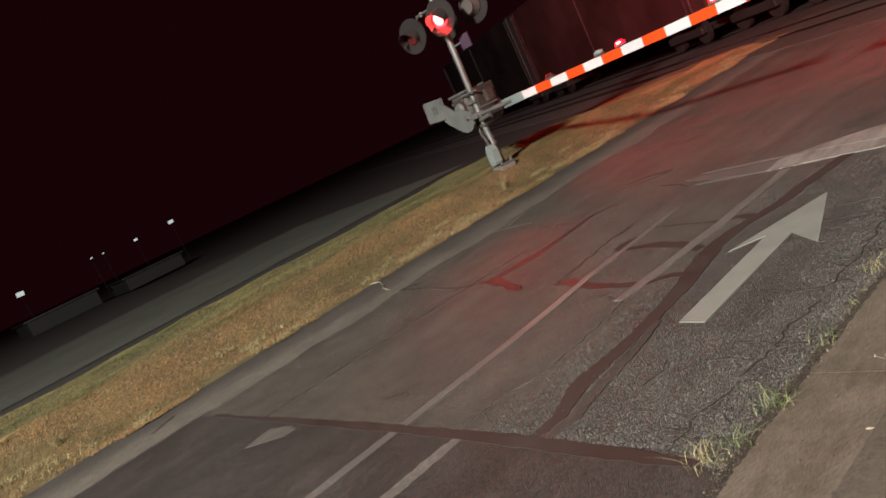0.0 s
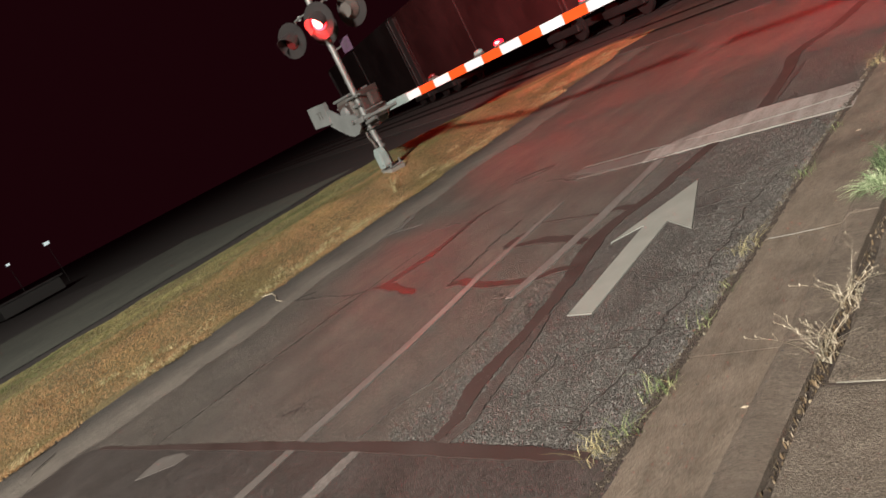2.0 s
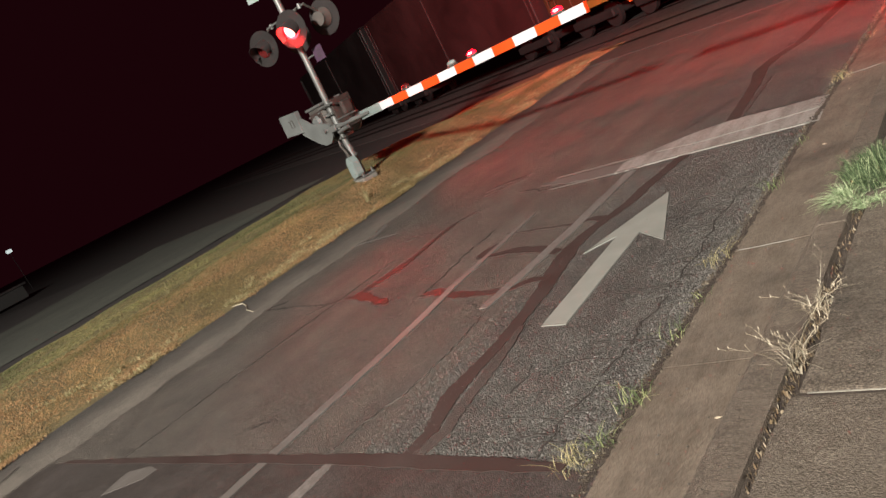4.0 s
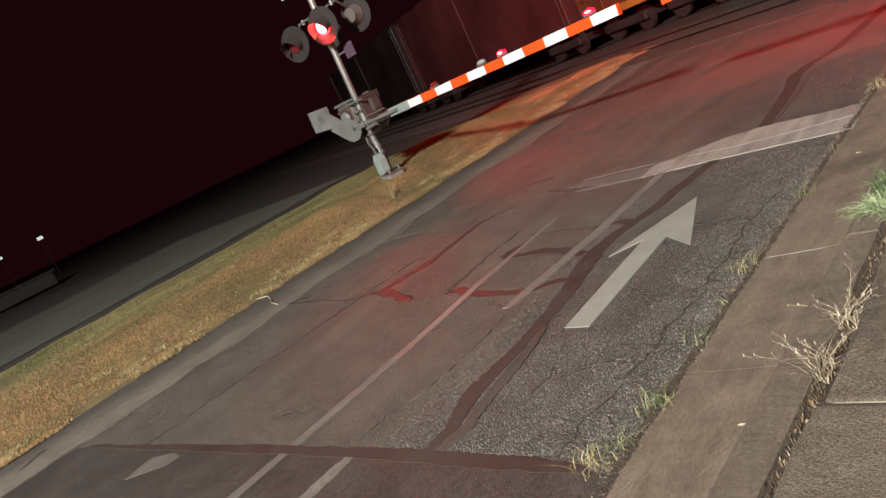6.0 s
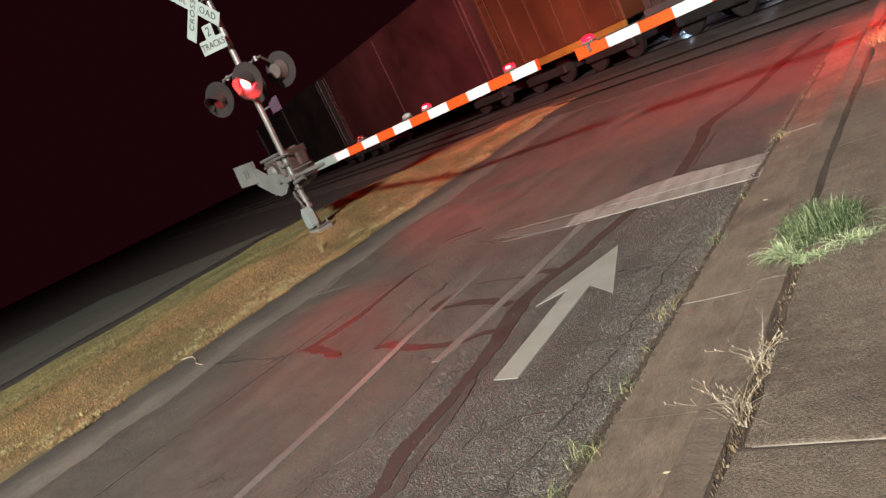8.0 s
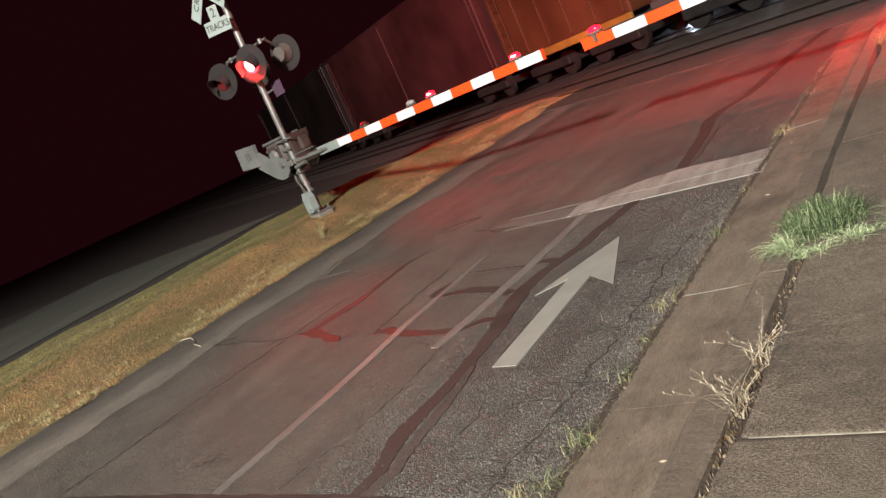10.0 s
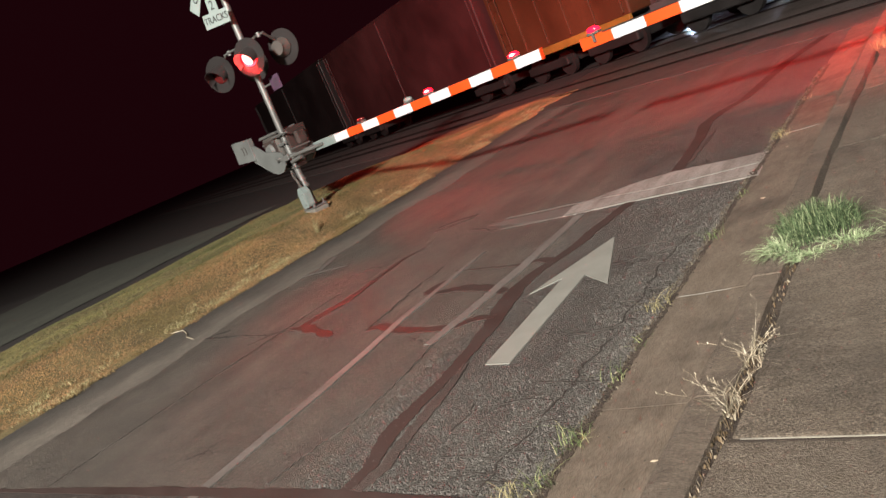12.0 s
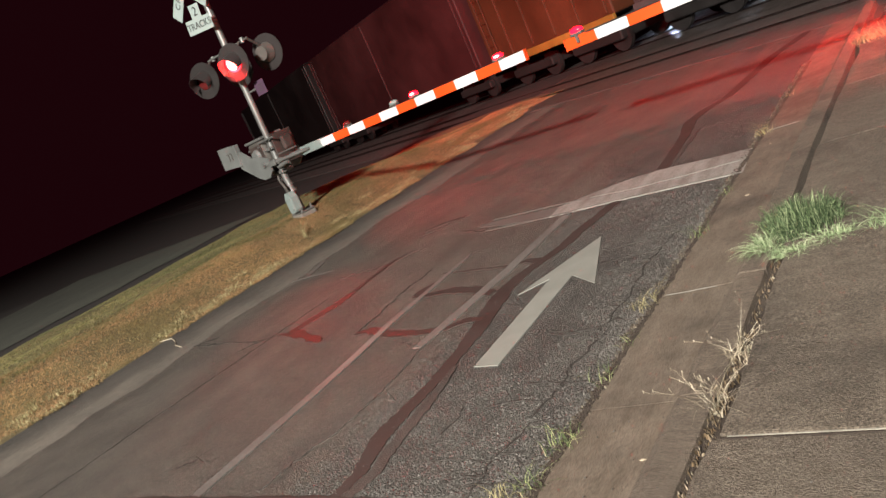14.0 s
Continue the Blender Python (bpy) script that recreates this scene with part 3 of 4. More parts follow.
def poured(name, x0, x1, y0, y1, zf, material, parent, nx=5, ny=14, seed=0, chip=0.006, depth=0.2, ease=0.003):
    """One poured length of concrete with chipped ends and an uneven top."""
    verts, faces = [], []
    ym = [y0, y0 + 0.012] + [y0 + (y1 - y0) * k / ny for k in range(1, ny)] + [y1 - 0.012, y1]
    xm = [x0, x0 + 0.010] + [x0 + (x1 - x0) * k / nx for k in range(1, nx)] + [x1 - 0.010, x1]
    nx, ny = nx + 2, ny + 2
    for j in range(ny + 1):
        y = ym[j]
        for i in range(nx + 1):
            x = xm[i]
            ex = wob(y * 2, chip, seed + 0.3 if i < 2 else seed + 0.7) if i in (0, 1, nx - 1, nx) else 0
            round_off = ease if (i in (0, nx) or j in (0, ny)) else 0
            z = zf(x, y) + 0.004 * noise.noise(Vector((x * 6, y * 6, seed))) - round_off
            verts.append((x + ex, y + (0.004 if j == 0 else -0.004 if j == ny else 0), z))
    w = nx + 1
    for j in range(ny):
        for i in range(nx):
            faces.append((j * w + i, j * w + i + 1, (j + 1) * w + i + 1, (j + 1) * w + i))
    rim = [i for i in range(w)] + [j * w + nx for j in range(1, ny + 1)] + [ny * w + i for i in range(nx - 1, -1, -1)] + [j * w for j in range(ny - 1, 0, -1)]
    base = len(verts)
    for k in rim:
        verts.append((verts[k][0], verts[k][1], -depth))
    for k in range(len(rim)):
        a, b = k, (k + 1) % len(rim)
        faces.append((rim[a], base + a, base + b, rim[b]))
    ob = raw(name, verts, faces, material, parent)
    ob.data.shade_smooth()
    ob.data.set_sharp_from_angle(angle=radians(14))
    return ob


gutter = tagged(new("gutter"), "brown-grey concrete gutter between asphalt and curb", "gutter", kind="structure")
curb = tagged(new("curb"), "weathered low concrete curb that dips to a driveway", "curb", kind="structure")
pavement = tagged(new("pavement"), "weathered concrete sidewalk slabs with weeds in the joints", "sidewalk", kind="structure")
GY = [-14, -10.9, -7.6, -4.2, -0.9, 2.52, 3.60, 6.70, 9.8, 12.0]
for k, (a, b) in enumerate(zip(GY, GY[1:])):
    poured("gutter_length", -1.645, -1.225, a - 0.002, b + 0.002, lambda x, y: 0.004 + 0.012 * (x + 1.645) / 0.4, M_GUTTER, gutter, 6, 24, k, 0.012, ease=0.0004)
    poured("curb_length", -1.250, -1.075, a + 0.003, b - 0.003,
               lambda x, y: 0.0185 + 0.006 * noise.noise(Vector((x * 9, y * 2.5, 5))) * min(1, max(0, (x + 1.24) / 0.04)) + curb_h(y) * min(1, max(0, (x + 1.25) / 0.045)) ** 0.9, M_CURB, curb, 10, 60, k + 0.5, 0.007, ease=0.002)
SY = [-10.6, -9.0, -7.4, -5.8, -4.2, -2.6, -1.0, 0.62, 2.22, 3.84, 5.44, 7.05, 8.65, 10.2]
for k, (a, b) in enumerate(zip(SY, SY[1:])):
    lift = {8: 0.010, 7: 0.0, 9: 0.004}.get(k, 0.004)
    poured("slab", -0.992 if k == 8 else -1.035 + 0.01 * (k % 3), 0.50, a + 0.004, b - 0.008, lambda x, y: 0.018 + curb_h(y) * 0.98 + lift, M_SLAB, pavement, 16, 16, 20 + k, 0.022)
M_GRIT = earth("dark_grit", (0.026, 0.018, 0.013), (0.050, 0.036, 0.026), (0.09, 0.07, 0.052), 9.0, 0.8)
tagged(part("gutter_joint", made(band, [(-1.66, -6), (-1.655, 1.5), (-1.66, 2.5), (-1.65, 3.6), (-1.655, 5.0), (-1.64, 7.0), (-1.62, 9.5)], [0.02, 0.03, 0.04, 0.03, 0.035, 0.03, 0.03], 0.0, 0.0075, 0.010, 77, 90), M_GRIT), "dark grit in the joint between asphalt and gutter", "joint", kind="structure")
for k, yj in enumerate(SY[1:-1]):
    tagged(part("slab_joint", made(band, [(-1.0, yj - 0.004), (-0.5, yj - 0.006), (0.48, yj - 0.005)], [0.014, 0.011, 0.013], 0.0, 0.0165 + curb_h(yj) * 0.98, 0.002, 200 + k, 14), M_GRIT),
           "dark grit in the joint between two slabs", "joint", "slab joints", "structure")
strip("roadside_soil", 0.50, 6.0, -30, 12, 0.02, 0.08, M_SOIL, "bare soil with dry grass behind the sidewalk", 0, 0, 40)
strip("joint_soil", -1.11, -0.98, -14, 12, 0.014, 0.010, M_GRIT, "dark soil in the joint behind the curb", 0, 0, 60)

# grass bank surface
def bank_z(x, y):
    return rise(x, y) + 0.012 + 0.05 * noise.noise(Vector((x * 1.1, y * 0.8, 2))) * min(1, max(0.2, (-8.7 - x) / 0.4))


sheet("grass_bank", steps((-13.6, -10.5, 8), (-10.5, -8.55, 10)), steps((-16, -3, 14), (-3, 18, 60)),
      lambda x, y: bank_z(x, y) - (0.05 if x > -8.6 else 0), M_SOIL, "uneven grass bank of straw and thin turf")


def blades(n, place, height, width, lean, seed, segs=2):
    """Many grass blades as tapering bent strips; place() gives a foot."""
    r = random.Random(seed)
    verts, faces = [], []
    for _ in range(n):
        x, y, z = place(r)
        h = height * r.uniform(0.5, 1.25)
        a = r.uniform(0, 6.283)
        l = lean * r.uniform(0.1, 1.0) * h
        dx, dy = math.cos(a), math.sin(a)
        b = a + r.uniform(0.8, 2.3)
        wx, wy = math.cos(b) * width * r.uniform(0.6, 1.3) / 2, math.sin(b) * width / 2
        s = len(verts)
        for k in range(segs):
            f = k / segs
            o, zz, t = l * f * f, h * (f - 0.25 * lean * f * f), 1 - 0.75 * f
            verts.append((x + dx * o - wx * t, y + dy * o - wy * t, z + zz))
            verts.append((x + dx * o + wx * t, y + dy * o + wy * t, z + zz))
        verts.append((x + dx * l, y + dy * l, z + h * (1 - 0.25 * lean)))
        for k in range(segs - 1):
            faces.append((s + 2 * k, s + 2 * k + 1, s + 2 * k + 3, s + 2 * k + 2))
        faces.append((s + 2 * segs - 2, s + 2 * segs - 1, s + 2 * segs))
    return verts, faces


def bank_place(x0, x1, y0, y1, power=1.0):
    def f(r):
        while True:
            x = x1 + (x0 - x1) * r.random() ** power
            y = r.uniform(y0, y1)
            if x > -8.62 + wob(y, 0.45, 4) + r.uniform(-0.2, 0.12):
                continue
            if noise.noise(Vector((x * 0.9, y * 0.9, 7))) + r.uniform(-0.5, 0.7) > -0.40:
                return x, y, bank_z(x, y) - 0.004
    return f


v, f = blades(170000, bank_place(-10.7, -8.45, -5, 17.5, 1.25), 0.04, 0.008, 1.8, 41)
tagged(raw("dry_grass", v, f, M_DRY), "dry straw-coloured grass along the dirt shoulder", "dry grass", kind="stuff")
v, f = blades(140000, bank_place(-13.5, -10.0, -5, 17.0, 0.9), 0.04, 0.009, 1.8, 42)
tagged(raw("verge_grass", v, f, M_GRN), "short yellow-green grass on the bank", "grass", kind="stuff")

def clump_place(r):
    """Feet gathered in uneven clumps along the edge of the bank."""
    k = r.randrange(110)
    q = random.Random(900 + k)
    y = q.uniform(-3.5, 16.5)
    x = -8.72 + wob(y, 0.45, 4) - abs(q.gauss(0, 0.25))
    a = r.gauss(0, 0.07), r.gauss(0, 0.09)
    return x + a[0], y + a[1], rise(x, y) + 0.005


v, f = blades(9000, clump_place, 0.085, 0.007, 1.8, 43, 3)
tagged(raw("straw_clumps", v, f, M_EDGE), "taller pale straw clumps along the edge of the bank", "dry grass", kind="stuff")

# loose chips standing proud of the coarse lane
cr = random.Random(8)
cv, cf = [], []
for _ in range(36000):
    u = cr.random() ** 2.3
    x = -1.66 - 1.5 * u
    y = 1.95 + 5.2 * cr.random() ** 1.3
    if (-2.9 < x < -2.12 and 2.95 < y < 4.95 and cr.random() < 0.9) or y > 5.6 or noise.noise(Vector((x * 5, y * 5, 3))) < cr.uniform(-0.6, 0.25):
        continue
    s = cr.uniform(0.003, 0.0085)
    a = cr.uniform(0, 6.28)
    k = len(cv)
    for q in range(4):
        cv.append((x + math.cos(a + q * 1.57) * s * cr.uniform(0.7, 1.3), y + math.sin(a + q * 1.57) * s * cr.uniform(0.7, 1.3), 0.0005))
    cv.append((x + cr.uniform(-0.3, 0.3) * s, y + cr.uniform(-0.3, 0.3) * s, s * cr.uniform(0.5, 1.0)))
    cf += [(k + q, k + (q + 1) % 4, k + 4) for q in range(4)]
M_CHIP = blade_mat("road_chips", [(0.0, (0.035, 0.032, 0.030)), (0.5, (0.068, 0.064, 0.060)), (0.95, (0.092, 0.088, 0.083)), (1.0, (0.14, 0.137, 0.13))])
M_CHIP.node_tree.nodes["Principled BSDF"].inputs["Roughness"].default_value = 0.5
ev, ef = [], []
for _ in range(2600):
    y = 1.5 + 8.0 * cr.random() ** 1.4
    x = -1.672 + 0.035 * noise.noise(Vector((2.0, y * 3.3, 1))) + cr.gauss(0, 0.018)
    s = cr.uniform(0.003, 0.011)
    k = len(ev)
    a = cr.uniform(0, 6.28)
    ev += [(x + math.cos(a + q * 1.26) * s * cr.uniform(0.6, 1.3), y + math.sin(a + q * 1.26) * s * cr.uniform(0.6, 1.3), 0.001) for q in range(5)]
    ev.append((x, y, 0.004 + s * cr.uniform(0.5, 1.1)))
    ef += [(k + q, k + (q + 1) % 5, k + 5) for q in range(5)]
M_CRUMB = blade_mat("soil_crumbs", [(0.0, (0.022, 0.017, 0.012)), (0.6, (0.05, 0.04, 0.03)), (0.9, (0.10, 0.085, 0.065)), (1.0, (0.17, 0.155, 0.12))])
tagged(raw("soil_crumbs", ev, ef, M_CRUMB), "crumbled soil and stones along the asphalt edge", "soil crumbs", kind="stuff")
tagged(raw("road_chips", cv, cf, M_CHIP), "coarse stone chips standing out of the worn lane", "stone chips", kind="stuff")


# ---- railway crossing and train ----
TA = radians(-27.0)
TU, TN = Vector((math.cos(TA), math.sin(TA), 0)), Vector((-math.sin(TA), math.cos(TA), 0))
T1, T2 = Vector((-5.0, 16.2, 0)), Vector((-3.05, 20.0, 0))


def track_m(origin, s=0.0, off=0.0, z=0.0):
    return Matrix.Translation(origin + TU * s + TN * off + Vector((0, 0, z))) @ pose(0, 0, 0, 0, 0, -27.0)


bm = made(box, (200, 9.6, 0.1), track_m((T1 + T2) / 2, 0, 0.2, -0.085))
tagged(part("track_bed", bm, earth("ballast", (0.02, 0.017, 0.016), (0.05, 0.043, 0.04), (0.09, 0.08, 0.075), 6.0, 1.0)), "dark stone ballast of the railway", "track bed", kind="structure")
for o in (T1, T2):
    for w, off in ((1.38, 0.0), (1.5, -1.55), (1.2, 1.45)):
        bm = made(box, (13.5, w, 0.06), track_m(o, -0.5, off, -0.023), 0.004)
        tagged(part("crossing_panel", bm, M_CROSS), "dark asphalt crossing panel between the rails", "crossing panel", "crossing panels", "structure")
    for side in (-0.755, 0.755):
        bm = bmesh.new()
        box(bm, (200, 0.072, 0.04), track_m(o, 0, side, 0.02), 0.008)
        box(bm, (200, 0.02, 0.1), track_m(o, 0, side, -0.04))
        tagged(part("rail", bm, M_RAIL), "worn shiny steel rail", "rail", "rails", "structure")


def freight_car(s0, length, top, color, ribs, label, sill):
    """A freight car on the far track from s0 along it: body, posts, sill, trucks with wheels, ladder."""
    car = tagged(new("freight_car"), label, "freight car", "freight train")
    car.matrix_world = track_m(T2, s0 + length / 2)
    m_body = plain("car_paint", color, 0.6, 0.0, 0.45, 1.6, 0.5)
    h = top - 1.15
    part("body", made(box, (length, 2.86, h), pose(0, 0, 1.15 + h / 2), 0.05), m_body, car)
    part("roof", made(box, (length, 2.7, 0.08), pose(0, 0, top + 0.04), 0.03), m_body, car)
    for k in range(ribs):
        x = -length / 2 + 0.25 + (length - 0.5) * k / max(1, ribs - 1)
        part("post", made(box, (0.10, 0.07, h - 0.2), pose(x, -1.46, 1.15 + h / 2), 0.015), m_body, car)
    part("sill", made(box, (length, 0.12, 0.24), pose(0, -1.44, 1.06), 0.02), plain("sill_paint", sill, 0.6, 0, 0.4, 3.0, 0.4), car)
    part("underframe", made(box, (length - 0.4, 1.0, 0.3), pose(0, 0, 0.92), 0.02), M_UNDER, car)
    for x in (-length / 2 + 1.6, length / 2 - 1.6):
        tr = part("truck", made(box, (2.3, 2.1, 0.28), pose(x, 0, 0.52), 0.05), M_UNDER, car)
        for dx in (-0.85, 0.85):
            for y in (-0.76, 0.76):
                part("wheel", made(tube, (x + dx, y - 0.07, 0.46), (x + dx, y + 0.07, 0.46), 0.42, None, 24), M_UNDER, tr)
    lad = bmesh.new()
    lx = -length / 2 + 0.55
    for x in (lx - 0.2, lx + 0.2):
        tube(lad, (x, -1.52, 1.2), (x, -1.52, top - 0.1), 0.018, None, 8)
    for k in range(9):
        tube(lad, (lx - 0.2, -1.52, 1.35 + 0.4 * k), (lx + 0.2, -1.52, 1.35 + 0.4 * k), 0.014, None, 8)
    part("ladder", lad, m_body, car)
    for side, e in ((-1, -length / 2 - 0.35), (1, length / 2 + 0.35)):
        part("coupler", made(box, (0.7, 0.2, 0.22), pose(e, 0, 0.9), 0.03), M_UNDER, car)
    return car


# Near-black body: the dark that hides this car is put into its colour.
freight_car(-45.2, 16.4, 5.15, (0.007, 0.003, 0.003), 3, "boxcar with upright side posts, darkened as by night", (0.03, 0.015, 0.015))
freight_car(-28.0, 16.0, 5.1, (0.050, 0.010, 0.011), 3, "dull dark red smooth-sided boxcar", (0.06, 0.025, 0.025))
freight_car(-11.2, 6.6, 4.6, (0.085, 0.026, 0.009), 6, "short orange ore car with a yellow sill", (0.32, 0.17, 0.03))
freight_car(-3.8, 15.0, 5.0, (0.08, 0.05, 0.05), 14, "grey boxcar with upright side posts", (0.10, 0.07, 0.07))


# ---- crossing gates ----
STRIPE = 0.4064


def gate(name, at, turn, label, first_white, lit_front, lit_back, arm_lamps, lean=0.0):
    """Flashing-light crossing gate. The arm runs along local +X, the front faces local -Y."""
    g = tagged(new(name), label, "crossing gate", "crossing gates")
    g.matrix_world = pose(*at, 0, 0, turn)
    tilt = Matrix.Shear("XY", 4, (lean, 0.0)) if lean else Matrix()

    def p(n, bm, material, parent=g, lab="", smooth=False):
        bm.transform(tilt)
        return part(n, bm, material, parent, lab, smooth)

    fx = 0.06
    p("foundation", made(box, (0.34, 0.34, 0.30), pose(fx, 0, -0.15), 0.03), M_CAST, g, "weathered concrete footing")
    base = p("base_plate", made(box, (0.36, 0.30, 0.022), pose(fx, 0, 0.018), 0.005), M_GALV)
    for x in (-0.14, 0.14):
        for y in (-0.11, 0.11):
            p("anchor_bolt", made(tube, (fx + x, y, 0.03), (fx + x, y, 0.11), 0.014, None, 8), M_GALV, base)
            p("nut", made(tube, (fx + x, y, 0.03), (fx + x, y, 0.055), 0.027, None, 6), M_GALV, base)
    bm = bmesh.new()
    prism(bm, [(-0.075, 0.06), (-0.10, 0.10), (-0.10, 0.33), (-0.06, 0.39), (-0.045, 0.43), (0.045, 0.43), (0.06, 0.39), (0.10, 0.33), (0.10, 0.10), (0.075, 0.06)], -0.07, 0.07, pose(0.12, -0.15, 0, 90))
    jb = p("junction_box", bm, M_PALE, g, "pale green-white cast junction box")
    p("box_cover", made(box, (0.15, 0.02, 0.22), pose(0.12, -0.226, 0.215), 0.008), M_PALE, jb)
    for x in (0.06, 0.18):
        for z in (0.12, 0.31):
            p("cover_bolt", made(tube, (x, -0.235, z), (x, -0.246, z), 0.012, None, 6), M_GALV, jb)
    bm = bmesh.new()
    tube(bm, (fx, 0, 0.03), (0.012, 0, 0.62), 0.062, 0.057, 20)
    tube(bm, (0.03, 0, 0.40), (0.026, 0, 0.45), 0.085, None, 20)
    tube(bm, (0.02, 0, 0.52), (0.016, 0, 0.55), 0.078, None, 20)
    p("mast_base", bm, M_GALV, g, "", True)
    bm = bmesh.new()
    coil = [(0.12, -0.15, 0.42), (0.13, -0.17, 0.50), (0.08, -0.16, 0.58), (-0.02, -0.13, 0.66), (-0.05, -0.10, 0.76)]
    for a, b in zip(coil, coil[1:]):
        tube(bm, a, b, 0.020, None, 10)
        tube(bm, Vector(a).lerp(Vector(b), 0.4), Vector(a).lerp(Vector(b), 0.6), 0.025, None, 10)
    p("flex_conduit", bm, M_CASE, jb, "", True)
    p("mast", made(tube, (0, 0, 0.5), (0, 0, 4.75), 0.057, None, 24), M_GALV, g, "bright galvanised steel pole", True)
    p("finial", made(tube, (0, 0, 4.75), (0, 0, 4.82), 0.065, 0.02, 20), M_GALV)

    # drive, its brackets, and the arm's counterweight
    mech = p("drive_case", made(box, (0.50, 0.46, 0.66), pose(-0.37, 0.14, 1.13), 0.06), M_CASE, g, "grey cast gate drive")
    p("case_door", made(box, (0.40, 0.025, 0.50), pose(-0.37, -0.10, 1.13), 0.012), M_RUST, mech)
    p("case_lid", made(box, (0.54, 0.50, 0.05), pose(-0.37, 0.14, 1.47), 0.015), M_GALV, mech)
    p("motor_cover", made(tube, (-0.37, -0.11, 1.20), (-0.37, -0.17, 1.20), 0.13, 0.10, 22), M_PLATE, mech, "", True)
    for x in (-0.54, -0.20):
        for z in (0.92, 1.34):
            p("case_bolt", made(tube, (x, -0.11, z), (x, -0.14, z), 0.016, None, 8), M_GALV, mech)
    bm = bmesh.new()
    tube(bm, (-0.16, 0.02, 0.88), (-0.05, -0.06, 0.70), 0.022, None, 10)
    tube(bm, (-0.05, -0.06, 0.70), (-0.05, -0.08, 0.40), 0.022, None, 10)
    p("cable_conduit", bm, M_DARK, mech)
    for z in (0.86, 1.18):
        p("hinge", made(tube, (-0.58, -0.12, z - 0.04), (-0.58, -0.12, z + 0.04), 0.018, None, 8), M_GALV, mech)
    for z in (0.80, 1.24):
        br = p("mast_clamp", made(box, (0.24, 0.26, 0.06), pose(0, 0.04, z), 0.012), M_GALV)
        for x in (-0.09, 0.09):
            p("clamp_bolt", made(tube, (x, -0.12, z), (x, -0.06, z), 0.016, None, 8), M_GALV, br)
    p("crank_lever", made(prism, [(-0.10, 0.0), (-0.06, 0.20), (0.02, 0.26), (0.09, 0.20), (0.06, 0.02), (0.0, -0.06)], -0.02, 0.02, pose(0.20, 0.24, 1.10, 90)), M_RUST, mech)
    p("side_frame", made(box, (0.05, 0.44, 0.56), pose(0.16, 0.16, 1.18), 0.012), M_RUST, mech)
    p("rear_cover", made(box, (0.10, 0.22, 0.26), pose(0.24, 0.18, 1.24), 0.04), M_RUST, mech)
    for z in (1.02, 1.40):
        p("tie_rod", made(tube, (-0.16, -0.12, z), (0.34, -0.12, z), 0.017, None, 10), M_GALV, mech)
    p("buffer_spring", made(tube, (0.22, -0.18, 0.90), (0.52, -0.15, 0.93), 0.034, None, 14), M_GALV, mech, "", True)
    p("lock_pin", made(tube, (0.40, -0.24, 1.10), (0.40, 0.20, 1.10), 0.014, None, 8), M_GALV, mech)
    p("drive_shaft", made(tube, (0.0, -0.32, 1.02), (0.0, 0.46, 1.02), 0.04, None, 16), M_GALV, g, "", True)
    for y in (-0.26, 0.40):
        bm = made(prism, [(0.17, 0.10), (0.13, -0.12), (0.0, -0.21), (-0.20, -0.22), (-0.42, -0.12), (-0.78, 0.12), (-0.88, 0.42), (-0.60, 0.40), (-0.34, 0.22), (-0.05, 0.17)], -0.014, 0.014, pose(0, y, 1.0, 90))
        cwa = p("counterweight_arm", bm, M_PLATE, g, "grey steel side plate")
        if y < 0:
            p("counterweight", made(box, (0.62, 0.10, 0.40), pose(-0.98, y, 1.38, 0, 4, 0), 0.012), M_PLATE, cwa, "pale square counterweight plate")
            for k in range(2):
                p("stencil_bar", made(box, (0.028, 0.006, 0.13), pose(-0.95 + 0.10 * k, y - 0.053, 1.38, 0, 4, 0)), M_CASE, cwa)
                p("stencil_bar", made(box, (0.055, 0.006, 0.02), pose(-0.98 + 0.10 * k, y - 0.053, 1.45, 0, 4, 0)), M_CASE, cwa)
        else:
            p("counterweight", made(box, (0.34, 0.10, 0.30), pose(-1.00, y, 1.30, 0, 8, 0), 0.012), M_CASE, cwa)
        bm = bmesh.new()
        tube(bm, (0.05, y, 1.0), (1.10, y * 0.22 + 0.02, 0.985), 0.032, 0.028, 10)
        box(bm, (0.30, 0.03, 0.10), pose(0.16, y, 1.0), 0.01)
        p("arm_bracket", bm, M_GALV, g)
    p("bracket_yoke", made(box, (0.12, 0.34, 0.08), pose(0.55, 0.12, 0.99), 0.012), M_GALV)
    p("arm_sleeve", made(box, (0.62, 0.075, 0.145), pose(1.13, 0.0, 0.985), 0.012), M_PALE, g, "pale steel sleeve that holds the arm")
    p("conduit", made(tube, (-0.09, -0.03, 0.5), (-0.06, 0.10, 0.86), 0.022, None, 10), M_DARK)

    # striped arm
    tip = 5.87
    arm = p("gate_arm", made(box, (tip - 1.36, 0.040, 0.116), pose((tip + 1.36) / 2, 0, 0.985), 0.006), M_WHITE, g, "long arm with red and white bars")
    for k in range(11):
        white = (k % 2 == 0) == first_white
        bm = made(box, (STRIPE - 0.003, 0.052, 0.126), pose(tip - STRIPE * (k + 0.5), 0, 0.985), 0.005)
        p("bar", bm, M_WHITE if white else M_REDORANGE, arm)
    p("end_cap", made(box, (0.015, 0.058, 0.134), pose(tip + 0.006, 0, 0.985), 0.003), M_REDORANGE, arm)
